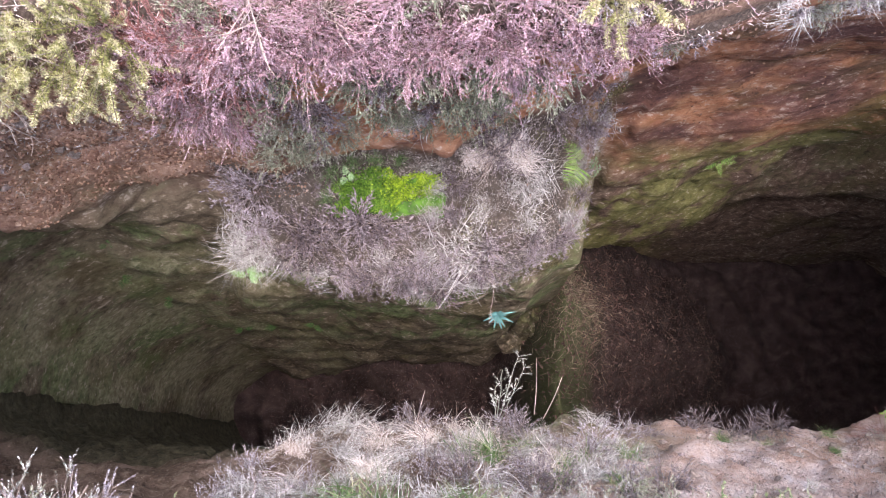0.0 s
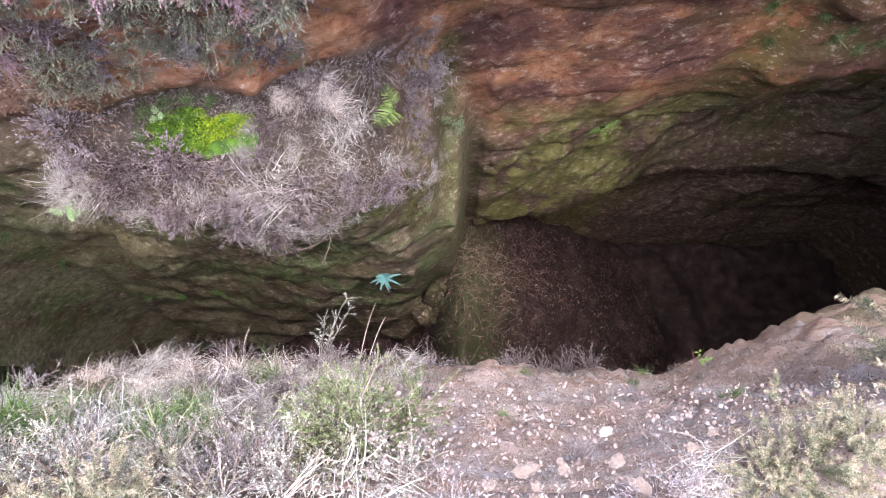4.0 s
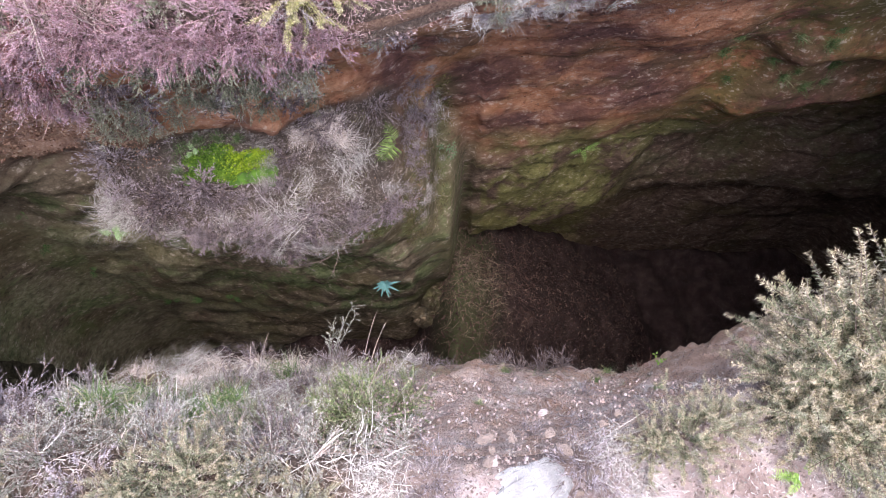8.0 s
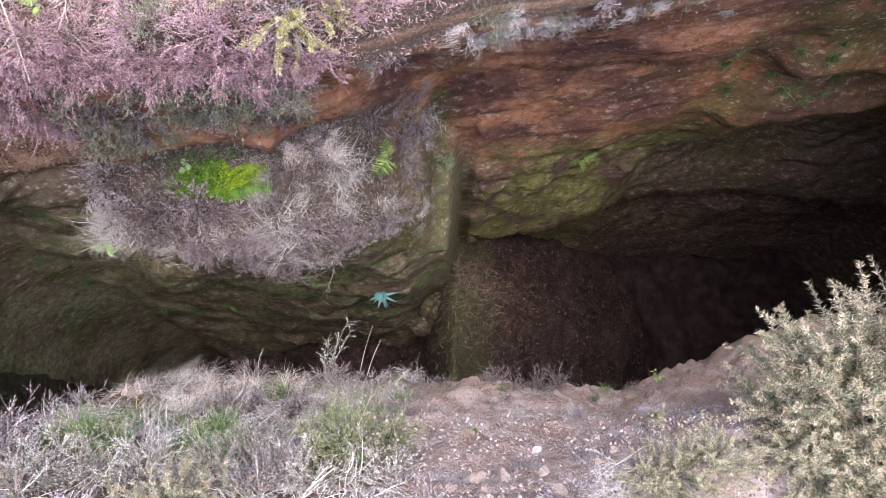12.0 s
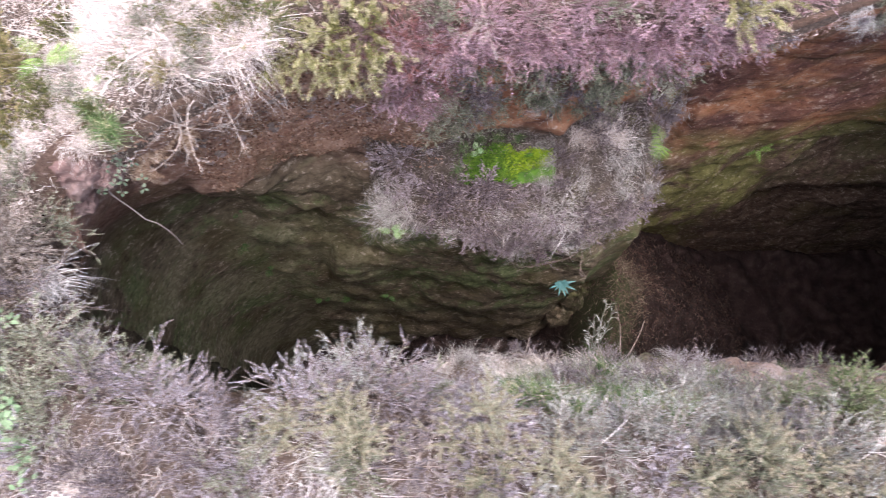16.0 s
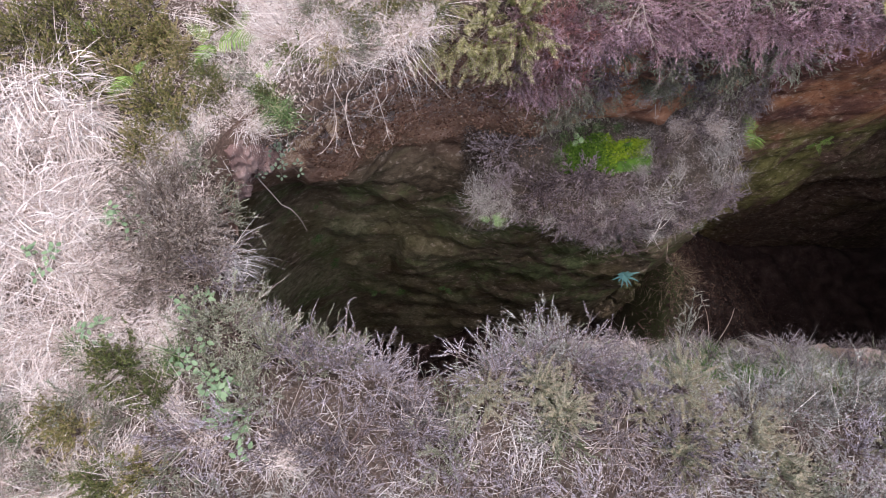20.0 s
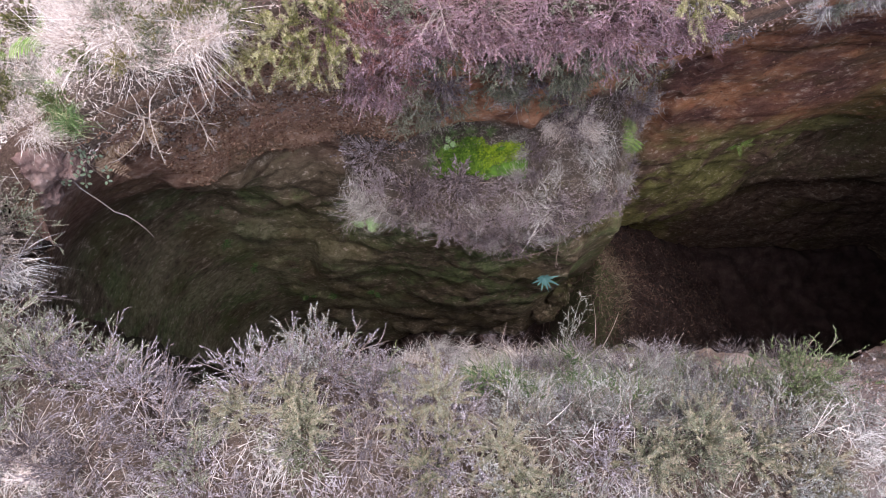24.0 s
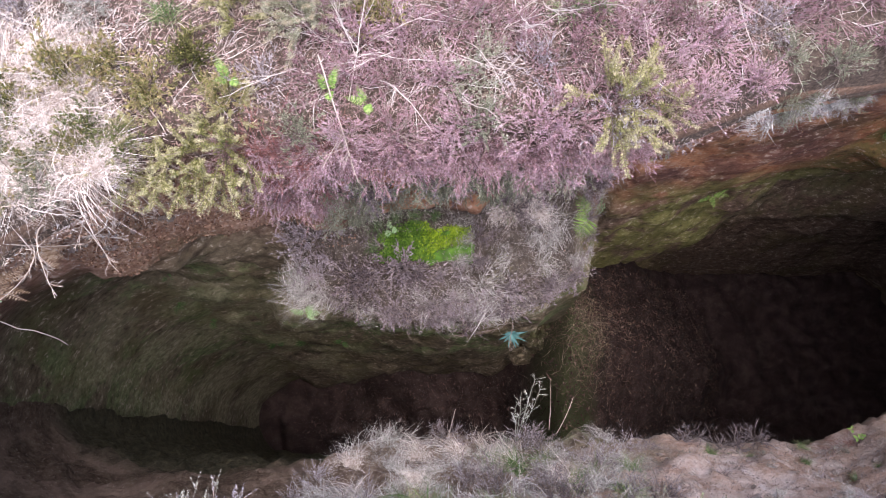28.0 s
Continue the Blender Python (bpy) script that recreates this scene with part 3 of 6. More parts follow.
END_HEATHER = leaf_material("brown_grey_end_heather", [(0.0, (0.055, 0.042, 0.03)), (0.35, (0.17, 0.135, 0.105)), (0.7, (0.3, 0.245, 0.205)), (1.0, (0.5, 0.43, 0.38))], 0.85, 0.45)
NEAR_HEATHER = leaf_material("lilac_grey_heather", [(0.0, (0.06, 0.05, 0.055)), (0.35, (0.19, 0.157, 0.175)), (0.7, (0.355, 0.305, 0.34)), (1.0, (0.55, 0.495, 0.53))], 0.85, 0.45)
PALE_HEATHER = leaf_material("pale_grey_green_heather", [(0.0, (0.075, 0.075, 0.055)), (0.35, (0.23, 0.235, 0.195)), (0.7, (0.39, 0.38, 0.34)), (1.0, (0.56, 0.54, 0.51))], 0.85, 0.4)
GREEN_HEATHER = leaf_material("green_heather", [(0.0, (0.065, 0.07, 0.042)), (0.4, (0.18, 0.19, 0.12)), (0.75, (0.3, 0.305, 0.215)), (1.0, (0.45, 0.44, 0.35))], 0.85)
BILBERRY = leaf_material("dark_green_shrub_leaves", [(0.0, (0.04, 0.048, 0.014)), (0.5, (0.11, 0.125, 0.038)), (0.85, (0.18, 0.19, 0.065)), (1.0, (0.27, 0.22, 0.11))], 0.7)
GORSE = leaf_material("yellow_green_gorse_spines", [(0.0, (0.09, 0.09, 0.025)), (0.4, (0.22, 0.21, 0.07)), (0.75, (0.36, 0.33, 0.14)), (1.0, (0.48, 0.42, 0.24))], 0.75)
PALE_GORSE = leaf_material("bleached_gorse_spines", [(0.0, (0.08, 0.085, 0.045)), (0.35, (0.2, 0.205, 0.125)), (0.75, (0.34, 0.33, 0.225)), (1.0, (0.5, 0.45, 0.35))], 0.75)
PALE_TIP = leaf_material("straw_coloured_gorse_tips", [(0.0, (0.14, 0.115, 0.065)), (0.4, (0.3, 0.25, 0.16)), (1.0, (0.5, 0.43, 0.32))], 0.75)
GREEN_TIP = leaf_material("yellow_gorse_tips", [(0.0, (0.2, 0.18, 0.08)), (0.4, (0.36, 0.32, 0.17)), (1.0, (0.54, 0.47, 0.3))], 0.75)
OLIVE_HEATHER = leaf_material("olive_green_heath_shrub", [(0.0, (0.055, 0.055, 0.016)), (0.4, (0.15, 0.145, 0.042)), (0.7, (0.25, 0.225, 0.08)), (1.0, (0.36, 0.27, 0.15))], 0.75, 0.45)
TWIG = leaf_material("bare_grey_twigs", [(0.0, (0.1, 0.065, 0.055)), (0.5, (0.2, 0.145, 0.125)), (1.0, (0.36, 0.29, 0.26))], 0.8)
WHITE_TWIG = leaf_material("bleached_dead_wood", [(0.0, (0.22, 0.16, 0.135)), (0.5, (0.38, 0.3, 0.26)), (1.0, (0.52, 0.44, 0.4))], 0.75)
RED_STEM = leaf_material("red_brown_dead_heather", [(0.0, (0.1, 0.035, 0.03)), (0.5, (0.22, 0.085, 0.075)), (1.0, (0.36, 0.18, 0.16))], 0.85)
FERN = leaf_material("fresh_green_fern", [(0.0, (0.1, 0.18, 0.035)), (0.5, (0.19, 0.3, 0.065)), (1.0, (0.3, 0.4, 0.12))], 0.6, 0.2, 0.25)
DIM_FERN = leaf_material("dull_green_fern", [(0.0, (0.05, 0.1, 0.03)), (0.5, (0.1, 0.18, 0.06)), (1.0, (0.18, 0.27, 0.1))], 0.65, 0.2)
DEAD_FERN = leaf_material("withered_brown_fern", [(0.0, (0.16, 0.09, 0.05)), (0.5, (0.32, 0.21, 0.14)), (1.0, (0.46, 0.34, 0.25))], 0.8, 0.2)
PALE_FERN = leaf_material("pale_green_fern", [(0.0, (0.16, 0.27, 0.1)), (0.5, (0.27, 0.4, 0.18)), (1.0, (0.4, 0.5, 0.28))], 0.6, 0.2, 0.2)
DARK_MOSS = leaf_material("dark_green_moss", [(0.0, (0.03, 0.07, 0.008)), (0.5, (0.08, 0.16, 0.015)), (1.0, (0.16, 0.26, 0.03))], 0.8, 0.4)
MOSS = leaf_material("bright_lime_moss", [(0.0, (0.12, 0.19, 0.01)), (0.5, (0.25, 0.36, 0.015)), (1.0, (0.39, 0.49, 0.04))], 0.8, 0.4)
ROSETTE = leaf_material("blue_green_rosette_leaves", [(0.0, (0.06, 0.16, 0.15)), (0.5, (0.11, 0.25, 0.245)), (1.0, (0.2, 0.37, 0.36))], 0.55, 0.15)
BRAMBLE = leaf_material("pale_green_bramble_leaves", [(0.0, (0.075, 0.125, 0.06)), (0.5, (0.15, 0.22, 0.115)), (1.0, (0.26, 0.335, 0.19))], 0.55, 0.2, 0.15)
IVY = leaf_material("grey_green_ivy_leaves", [(0.0, (0.035, 0.05, 0.03)), (0.5, (0.08, 0.105, 0.068)), (1.0, (0.17, 0.195, 0.14))], 0.8, 0.2)
# litter browns kept dark too, as part of the pit floor's painted shade
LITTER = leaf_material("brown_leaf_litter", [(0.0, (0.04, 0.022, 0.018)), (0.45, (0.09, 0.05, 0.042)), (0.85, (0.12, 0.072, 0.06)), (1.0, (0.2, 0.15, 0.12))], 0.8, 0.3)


def heather(name, label, material, seed, radius=0.36, stems=34, per=16, low=5, high=80, droop=0.15, stiff=0.9, size=1.0, wood=TWIG, wide=0.0052, group=""):
    """A heather bush: woody stems that fan out of one root and fork into twigs clad in short feathery sprigs."""
    rng = np.random.default_rng(seed)
    bush = thing(name, label, "heather", group)
    d = fan(rng, stems, low, high)
    lines = arcs(rng, rng.normal(0, 0.1 * radius, (stems, 3)) * (1, 1, 0.2), d, radius * rng.uniform(0.55, 1.1, stems), droop, 3, 0.2)
    p, s, t = on_lines(rng, lines, 6, 0.3, 1.0)
    way = unit(s + rng.normal(0, 0.38, s.shape) + np.array([0, 0, 0.25]))
    twigs = arcs(rng, p, way, radius * rng.uniform(0.22, 0.5, len(p)) * (1.2 - 0.5 * t), droop * 0.6, 4, 0.16)
    part("woody_frame", bundle([tubes(lines, 0.003, 0.0013), tubes(twigs, 0.0016, 0.0007)]), wood, bush, "thin woody stems")
    at, dirs, u = on_lines(rng, twigs, per + 4, 0.1, 1.0)
    out = unit(dirs * 1.1 * stiff + rng.normal(0, 0.42, at.shape) + np.array([0, 0, 0.1]))
    length = size * rng.uniform(0.012, 0.03, len(at)) * (1.25 - 0.6 * u)
    part("foliage", leaflets_at(rng, at, at + out * length[:, None], size * wide * rng.uniform(0.7, 1.3, len(at))), material, bush)
    return bush


def tussock(name, label, material, seed, blades=620, length=0.38, width=0.0042, low=15, high=80, droop=0.7, spread=0.08, group=""):
    """A grass tussock: long blades that arch out of a dense crown."""
    rng = np.random.default_rng(seed)
    tuft = thing(name, label, "grass", group)
    locks = 26
    lock = rng.integers(locks, size=blades)
    d = unit(fan(rng, locks, low, high)[lock] + rng.normal(0, 0.24, (blades, 3)))
    d[:, 2] = np.abs(d[:, 2])
    start = rng.normal(0, spread, (locks, 3))[lock] * (1, 1, 0.1) + rng.normal(0, spread * 0.5, (blades, 3)) * (1, 1, 0.2)
    bend = rng.normal(0, 0.25, (locks, 3))[lock]
    lines = arcs(rng, start, d, length * rng.uniform(0.3, 1.15, blades), droop * rng.uniform(0.4, 1.8, blades), 5, 0.2)
    lines += bend[:, None, :] * (length * np.linspace(0, 1, 5)[None, :, None] ** 2) * (1, 1, 0.3)
    part("blade_tuft", ribbons(lines, width * rng.uniform(0.5, 1.3, blades), (1, 1, 0.85, 0.6, 0.08), rng), material, tuft)
    core = rng.normal(0, spread * 0.9, (60, 3)) * (1, 1, 0.15)
    part("crown", cones(core, core + fan(rng, 60, 0, 50) * 0.07, 0.008), material, tuft, "dense matted crown")
    return tuft


def gorse(name, label, material, seed, shoots=26, length=0.42, low=5, high=75, per=330, spine=0.03, forks=3, tip=None, group=""):
    """A gorse bush: forking shoots beset with short spines."""
    rng = np.random.default_rng(seed)
    bush = thing(name, label, "gorse", group)
    d = fan(rng, shoots, low, high)
    lines = arcs(rng, np.zeros((shoots, 3)), d, length * rng.uniform(0.6, 1.1, shoots), 0.05, 5, 0.12)
    p, s, t = on_lines(rng, lines, forks, 0.45, 0.85)
    twigs = arcs(rng, p, unit(s + rng.normal(0, 0.5, s.shape)), length * 0.45 * rng.uniform(0.6, 1.2, len(p)), 0.0, 4, 0.1)
    part("branchwork", bundle([tubes(lines, 0.005, 0.002), tubes(twigs, 0.003, 0.0012)]), TWIG, bush, "woody branches")
    p1, s1, t1 = on_lines(rng, lines, per, 0.3, 1.0)
    p2, s2, t2 = on_lines(rng, twigs, per // 2, 0.05, 1.0)
    p, s, t = np.concatenate([p1, p2]), np.concatenate([s1, s2]), np.concatenate([t1, t2])
    out = unit(unit(np.cross(s, rng.normal(0, 1, s.shape))) + 0.45 * s)
    size = spine * rng.uniform(0.6, 1.3, len(p)) * (1.25 - 0.6 * t)
    top = t > (0.7 if tip else 2.0)
    part("spine_cover", leaflets_at(rng, p[~top], p[~top] + out[~top] * size[~top][:, None], 0.004), material, bush)
    if tip:
        part("new_growth", leaflets_at(rng, p[top], p[top] + out[top] * size[top][:, None], 0.004), tip, bush, "bleached spiny shoot ends")
    return bush


def frond_shape(rng, line, leaflets, reach, width, tip=0.1):
    """One fern frond: a rib and two rows of leaflets that shorten towards the tip."""
    k = len(line)
    d = unit(np.gradient(line, axis=0))
    a = unit(np.cross(d, np.array([0, 0, 1.0]) + 0.01))
    pieces = [tubes(line[None], 0.0022, 0.0008)]
    ts = np.linspace(0.14, 0.98, leaflets) * (k - 1)
    i = np.minimum(ts.astype(int), k - 2)
    f = (ts - i)[:, None]
    p, s = line[i] + (line[i + 1] - line[i]) * f, d[i]
    u = ts / (k - 1)
    size = reach * np.sin(np.clip(u * 0.9 + 0.22, 0, 1) * math.pi) ** 0.8 * (1 - u * 0.35) + tip * reach
    for sign in (-1, 1):
        out = unit(a[i] * sign + 0.35 * s + rng.normal(0, 0.06, s.shape) + np.array([0, 0, 0.12]))
        t = np.linspace(0, 1, 4)[None, :, None]
        lines = p[:, None] + out[:, None] * size[:, None, None] * t
        lines[..., 2] -= (0.18 * size[:, None] * t[..., 0] ** 2)
        w = unit(np.cross(out, np.array([0, 0, 1.0])))
        half = (width * size / reach)[:, None, None] * np.array([0.5, 1, 0.75, 0.06])[None, :, None] * 0.5
        verts = np.stack([lines - w[:, None] * half, lines + np.array([0, 0, 0.15]) * half, lines + w[:, None] * half], 2).reshape(-1, 3)
        idx = np.arange(len(p) * 12).reshape(len(p), 4, 3)
        faces = []
        for c in (0, 1):
            q = idx[:, :-1, c], idx[:, :-1, c + 1], idx[:, 1:, c + 1], idx[:, 1:, c]
            faces += [np.stack([q[0], q[1], q[2]], -1).reshape(-1, 3), np.stack([q[0], q[2], q[3]], -1).reshape(-1, 3)]
        pieces.append((verts, np.concatenate(faces)))
    return bundle(pieces)


def fern(name, label, material, seed, fronds=5, length=0.34, reach=0.07, low=35, high=80, droop=0.35, lean=(0, 0, 0), leaflets=15):
    rng = np.random.default_rng(seed)
    plant = thing(name, label, "fern")
    d = fan(rng, fronds, low, high, lean)
    lines = arcs(rng, np.zeros((fronds, 3)), d, length * rng.uniform(0.7, 1.1, fronds), droop, 8, 0.05)
    for line in lines:
        part("frond", frond_shape(rng, line, leaflets, reach, 0.5 * length / leaflets), material, plant)
    return plant


def leaf_rows(rng, centres, normals, size, material, parent, name="leaflet"):
    """Toothed oval leaflets in threes."""
    for c, nrm in zip(centres, normals):
        a, b = sideways(unit(nrm[None]))
        start = rng.uniform(0, 2 * math.pi)
        for k in range(3):
            th = start + (k - 1) * 1.5
            out = (a * math.cos(th) + b * math.sin(th))[0]
            across = np.cross(nrm, out)
            t = np.linspace(0, 1, 6)
            w = np.array([0.05, 0.75, 1.0, 0.85, 0.5, 0.02]) * 0.29 * size
            mid = c + out * (0.25 * size + t[:, None] * size) - nrm * (0.12 * size * t[:, None] ** 2)
            verts = np.concatenate([mid - across * w[:, None] + nrm * 0.1 * w[:, None], mid, mid + across * w[:, None] + nrm * 0.1 * w[:, None]])
            faces = []
            for j in range(5):
                faces += [(j, j + 6, j + 7), (j, j + 7, j + 1), (j + 6, j + 12, j + 13), (j + 6, j + 13, j + 7)]
            part(name, (verts, np.array(faces)), material, parent)


def bramble(name, label, seed, leaves=9, reach=0.14, size=0.045, material=BRAMBLE):
    rng = np.random.default_rng(seed)
    plant = thing(name, label, "bramble")
    d = fan(rng, leaves, 10, 75)
    lines = arcs(rng, np.zeros((leaves, 3)), d, reach * rng.uniform(0.5, 1.2, leaves), 0.2, 5)
    part("woody_frame", tubes(lines, 0.002, 0.0012), TWIG, plant, "thin prickly stems")
    leaf_rows(rng, lines[:, -1], unit(d * 0.4 + np.array([0, 0, 1.0])), size, material, plant)
    return plant


def branch(name, label, seed, length=0.6, forks=7, material=WHITE_TWIG, thick=0.006, bend=0.12):
    """A bare dead branch lying along x, with side twigs."""
    rng = np.random.default_rng(seed)
    stick = thing(name, label, "branch")
    main = arcs(rng, np.zeros((1, 3)), np.array([[1.0, 0, 0.05]]), length, 0.0, 9, bend)
    main += rng.normal(0, 0.012 * length, main.shape) * np.linspace(0, 1, 9)[None, :, None]
    part("stem", tubes(main, thick, thick * 0.35, 5), material, stick, smooth=True)
    if forks:
        p, s, t = on_lines(rng, main, forks, 0.25, 0.95)
        out = unit(s * 0.8 + rng.normal(0, 0.6, s.shape) * (0.6, 1, 0.45))
        twigs = arcs(rng, p, out, length * rng.uniform(0.12, 0.38, forks), 0.0, 6, 0.2)
        p2, s2, t2 = on_lines(rng, twigs, 2, 0.3, 0.9)
        small = arcs(rng, p2, unit(s2 + rng.normal(0, 0.6, s2.shape)), length * rng.uniform(0.04, 0.14, len(p2)), 0.0, 4, 0.2)
        tagged(part("side_growth", bundle([tubes(twigs, thick * 0.45, thick * 0.2, 4), tubes(small, thick * 0.25, thick * 0.12, 3)]), material, stick), kind="stuff")
    return stick


def clod_shape(seed, sx, sy, sz):
    """A crumbling lump of earth with a broken, pitted skin."""
    verts, faces = stone_shape(seed, 1, 1, 1, 5, 0.3, True)
    out = []
    for v in verts:
        p = Vector(v)
        out.append(p * (1 + 0.09 * noise.fractal(p * 4.5 + Vector((seed, 0, 0)), 0.5, 2.0, 6)))
    return np.array(out) * (sx, sy, sz), faces


def stone_shape(seed, sx, sy, sz, detail=3, rough=0.22, facets=True):
    bm = bmesh.new()
    bmesh.ops.create_icosphere(bm, subdivisions=detail, radius=1.0)
    off = Vector((seed * 3.7, seed * 1.3, 0))
    for v in bm.verts:
        n = v.co.normalized()
        cell = noise.cell_vector(n * 1.4 + off) if facets else Vector((0, 0, 0))
        v.co = n * (0.85 + rough * noise.fractal(n * 1.3 + off, 0.9, 2.0, 4) + 0.1 * cell.x)
        v.co = Vector((v.co.x * sx, v.co.y * sy, v.co.z * sz))
    verts = np.array([v.co for v in bm.verts])
    faces = np.array([[v.index for v in f.verts] for f in bm.faces])
    bm.free()
    return verts, faces


# ---- places on the walls and the heath ----
def on_wall(side, x, z):
    """A point of the finished wall near x and z."""
    z = min(z, -0.3)
    y = wall_y(side, x, z)
    sign = 1 if side == "far" else -1
    d = (shape_at((x, y, z), side) - 0.05) * calm(x, z, side)
    return Vector((x, y + sign * d, z + 0.25 * d))


def on_ground(x, y):
    return Vector((x, y, ground_z(x, y)))


def stand(p, up=(0, 0, 1), turn=0.0, size=1.0, sink=0.015):
    """A pose with its own z along up."""
    up = Vector(up).normalized()
    q = up.to_track_quat("Z", "Y")
    return Matrix.LocRotScale(Vector(p) - up * sink, q @ Euler((0, 0, turn)).to_quaternion(), (size, size, size))


# ---- the ledge and the far wall ----
rng = np.random.default_rng(11)

ledge_heather = [heather("heather_bush", "grey-mauve winter heather bush on the rock ledge", LEDGE_HEATHER, 20 + i, 0.3 + 0.05 * i, 36, 17, droop=0.25 + 0.1 * i, high=85, size=1.2, wide=0.006, group="heather on the ledge") for i in range(3)]
straw = [tussock("grass_tussock", "bleached straw-coloured grass tussock on the heath", STRAW, 30 + i, length=0.34 + 0.05 * i, group="dry grass tussocks") for i in range(3)]
pink = [heather("heather_bush", "faded pink heather bush along the far rim", PINK_HEATHER, 40 + i, 0.36 + 0.04 * i, 40, 24, high=80, size=0.85, wide=0.0062, droop=0.2, group="heather along the far rim") for i in range(3)]
grey_green = [heather("heather_bush", "grey-green heather bush on the bank", GREEN_HEATHER, 50 + i, 0.33, per=22, high=82, size=0.9, wide=0.0072, group="green heather") for i in range(2)]
near_heather = [heather("heather_bush", "grey-mauve heather bush on the near bank", NEAR_HEATHER, 60 + i, 0.36, per=24, high=78, size=0.72, wide=0.0072, group="heather on the near bank") for i in range(3)]
pale = [heather("heather_bush", "pale bleached heather bush on the near bank", PALE_HEATHER, 70 + i, 0.36, per=24, high=78, size=0.72, wide=0.0072, group="heather on the near bank") for i in range(3)]
near_straw = [tussock("grass_tussock", "weathered grey dry grass tuft on the near bank", GREY_STRAW, 36 + i, 420, 0.3, 0.004, 10, 75, 0.7, 0.09, group="dry grass tussocks") for i in range(3)]
green_tuft = [tussock("grass_tussock", "fresh green grass tuft on the bank", GREEN_GRASS, 80 + i, 150, 0.26, 0.005, 5, 55, 0.35, 0.05, group="green grass tufts") for i in range(2)]
ALL_FIRST = [near_straw, ledge_heather, straw, pink, grey_green, near_heather, pale, green_tuft]
OPEN_SPOTS = [(-0.65, 2.6, -2.85, 0.42), (-0.25, 2.6, -2.85, 0.42), (-1.05, 2.6, -2.85, 0.36), (1.52, 3.0, -3.3, 0.42), (2.14, 3.1, -5.35, 0.3), (-2.15, 2.3, -0.25, 0.42), (-2.55, 2.2, -0.25, 0.4), (-5.7, 1.4, -0.15, 0.5), (-4.42, 1.25, -0.4, 0.3)]


def plant(kind, m):
    """Sets a copy down unless a smaller plant needs the spot."""
    p = m.translation
    if any((p - Vector(c[:3])).length < c[3] for c in OPEN_SPOTS):
        return None
    return copy_thing(kind, m)


def ledge_top(x, back):
    """A place on the ledge's top: back runs from 0 at its lip to 1 at the wall."""
    return on_wall("far", x, -3.27 + 0.45 * back)


for x in np.arange(-2.0, 1.75, 0.27):
    for back in (0.08, 0.45, 0.9):
        p = ledge_top(x + rng.uniform(-0.1, 0.1), min(1, max(0, back + rng.uniform(-0.12, 0.12))))
        if p.x > 1.3 and back > 0.3 or p.x > 1.6 or rng.random() < 0.3:
            continue
        size = rng.choice([0.7, 0.9, 1.15, 1.5])
        m = stand(p, (rng.normal(0, 0.3), -0.35 + rng.normal(0, 0.2), 1), rng.uniform(0, 6), size)
        plant(near_straw[int(rng.integers(3))] if rng.random() < 0.2 else ledge_heather[int(rng.integers(3))], m)
for x in np.arange(-2.1, 1.95, 0.26):
    for z in (-3.45, -3.75, -4.1):
        lobe = 0.5 + 0.5 * math.sin(x * 4.6 + 0.6)
        if z < -3.9 and not (-0.6 < x < 1.5) or z < -3.6 and x < -0.55 and (x < -1.3 or x > -1.0) or z < -4.0 and 0.55 < x < 1.1 or -1.0 < x < -0.65 and z < -3.4 or rng.random() < 0.3:
            continue
        p = on_wall("far", x + rng.uniform(-0.1, 0.1), z + rng.uniform(-0.12, 0.12))
        m = stand(p, (rng.normal(0, 0.3), -1.0, 0.35 + rng.normal(0, 0.25)), rng.uniform(0, 6), rng.choice([0.45, 0.65, 0.9]) + 0.35 * lobe)
        plant(near_straw[int(rng.integers(3))] if rng.random() < (0.45 if z < -3.9 else 0.2) else ledge_heather[int(rng.integers(3))], m)
for x, back, size in ((0.5, 0.95, 1.2), (0.68, 1.0, 1.25), (0.85, 0.8, 1.0), (0.3, 1.0, 0.8)):
    copy_thing(straw[int(rng.integers(3))], stand(ledge_top(x, back) + Vector((0, -0.08, 0.08)), (0, -0.5, 1), rng.uniform(0, 6), size * 0.58))
for x, back, size in ((1.0, 0.5, 1.0), (-2.15, 0.1, 1.0), (-2.0, 0.3, 0.9), (-2.1, 0.0, 1.1), (-1.9, 0.1, 0.9), (0.9, 0.2, 0.8)):
    copy_thing(near_straw[int(rng.integers(3))], stand(ledge_top(x, back), (0, -0.6, 0.9), rng.uniform(0, 6), size))
spray = heather("heather_spray", "lilac heather spray drooping off the ledge's lip", NEAR_HEATHER, 17, 0.42, 26, 18, 40, 80, 0.5, 2.4, 1.1)
spray.matrix_basis = stand((-1.2, 1.98, -3.22), (0.1, -1.0, 0.2), 0.4, 1.0)
copy_thing(spray, stand((-1.05, 1.95, -3.3), (0.25, -1.0, 0.1), 2.0, 0.8))
copy_thing(spray, stand((0.95, 2.0, -3.9), (0.3, -1.0, 0.1), 1.0, 0.7))
for x, z, s in ((-0.6, -4.3, 0.7), (-0.35, -4.4, 0.8), (-0.1, -4.45, 0.8), (0.15, -4.45, 0.7), (0.4, -4.35, 0.6), (-0.45, -4.15, 0.9), (0.0, -4.2, 0.9)):
    copy_thing(near_straw[int(rng.integers(3))], stand(on_wall("far", x, z), (0, -0.9, 0.4), x * 9, s))


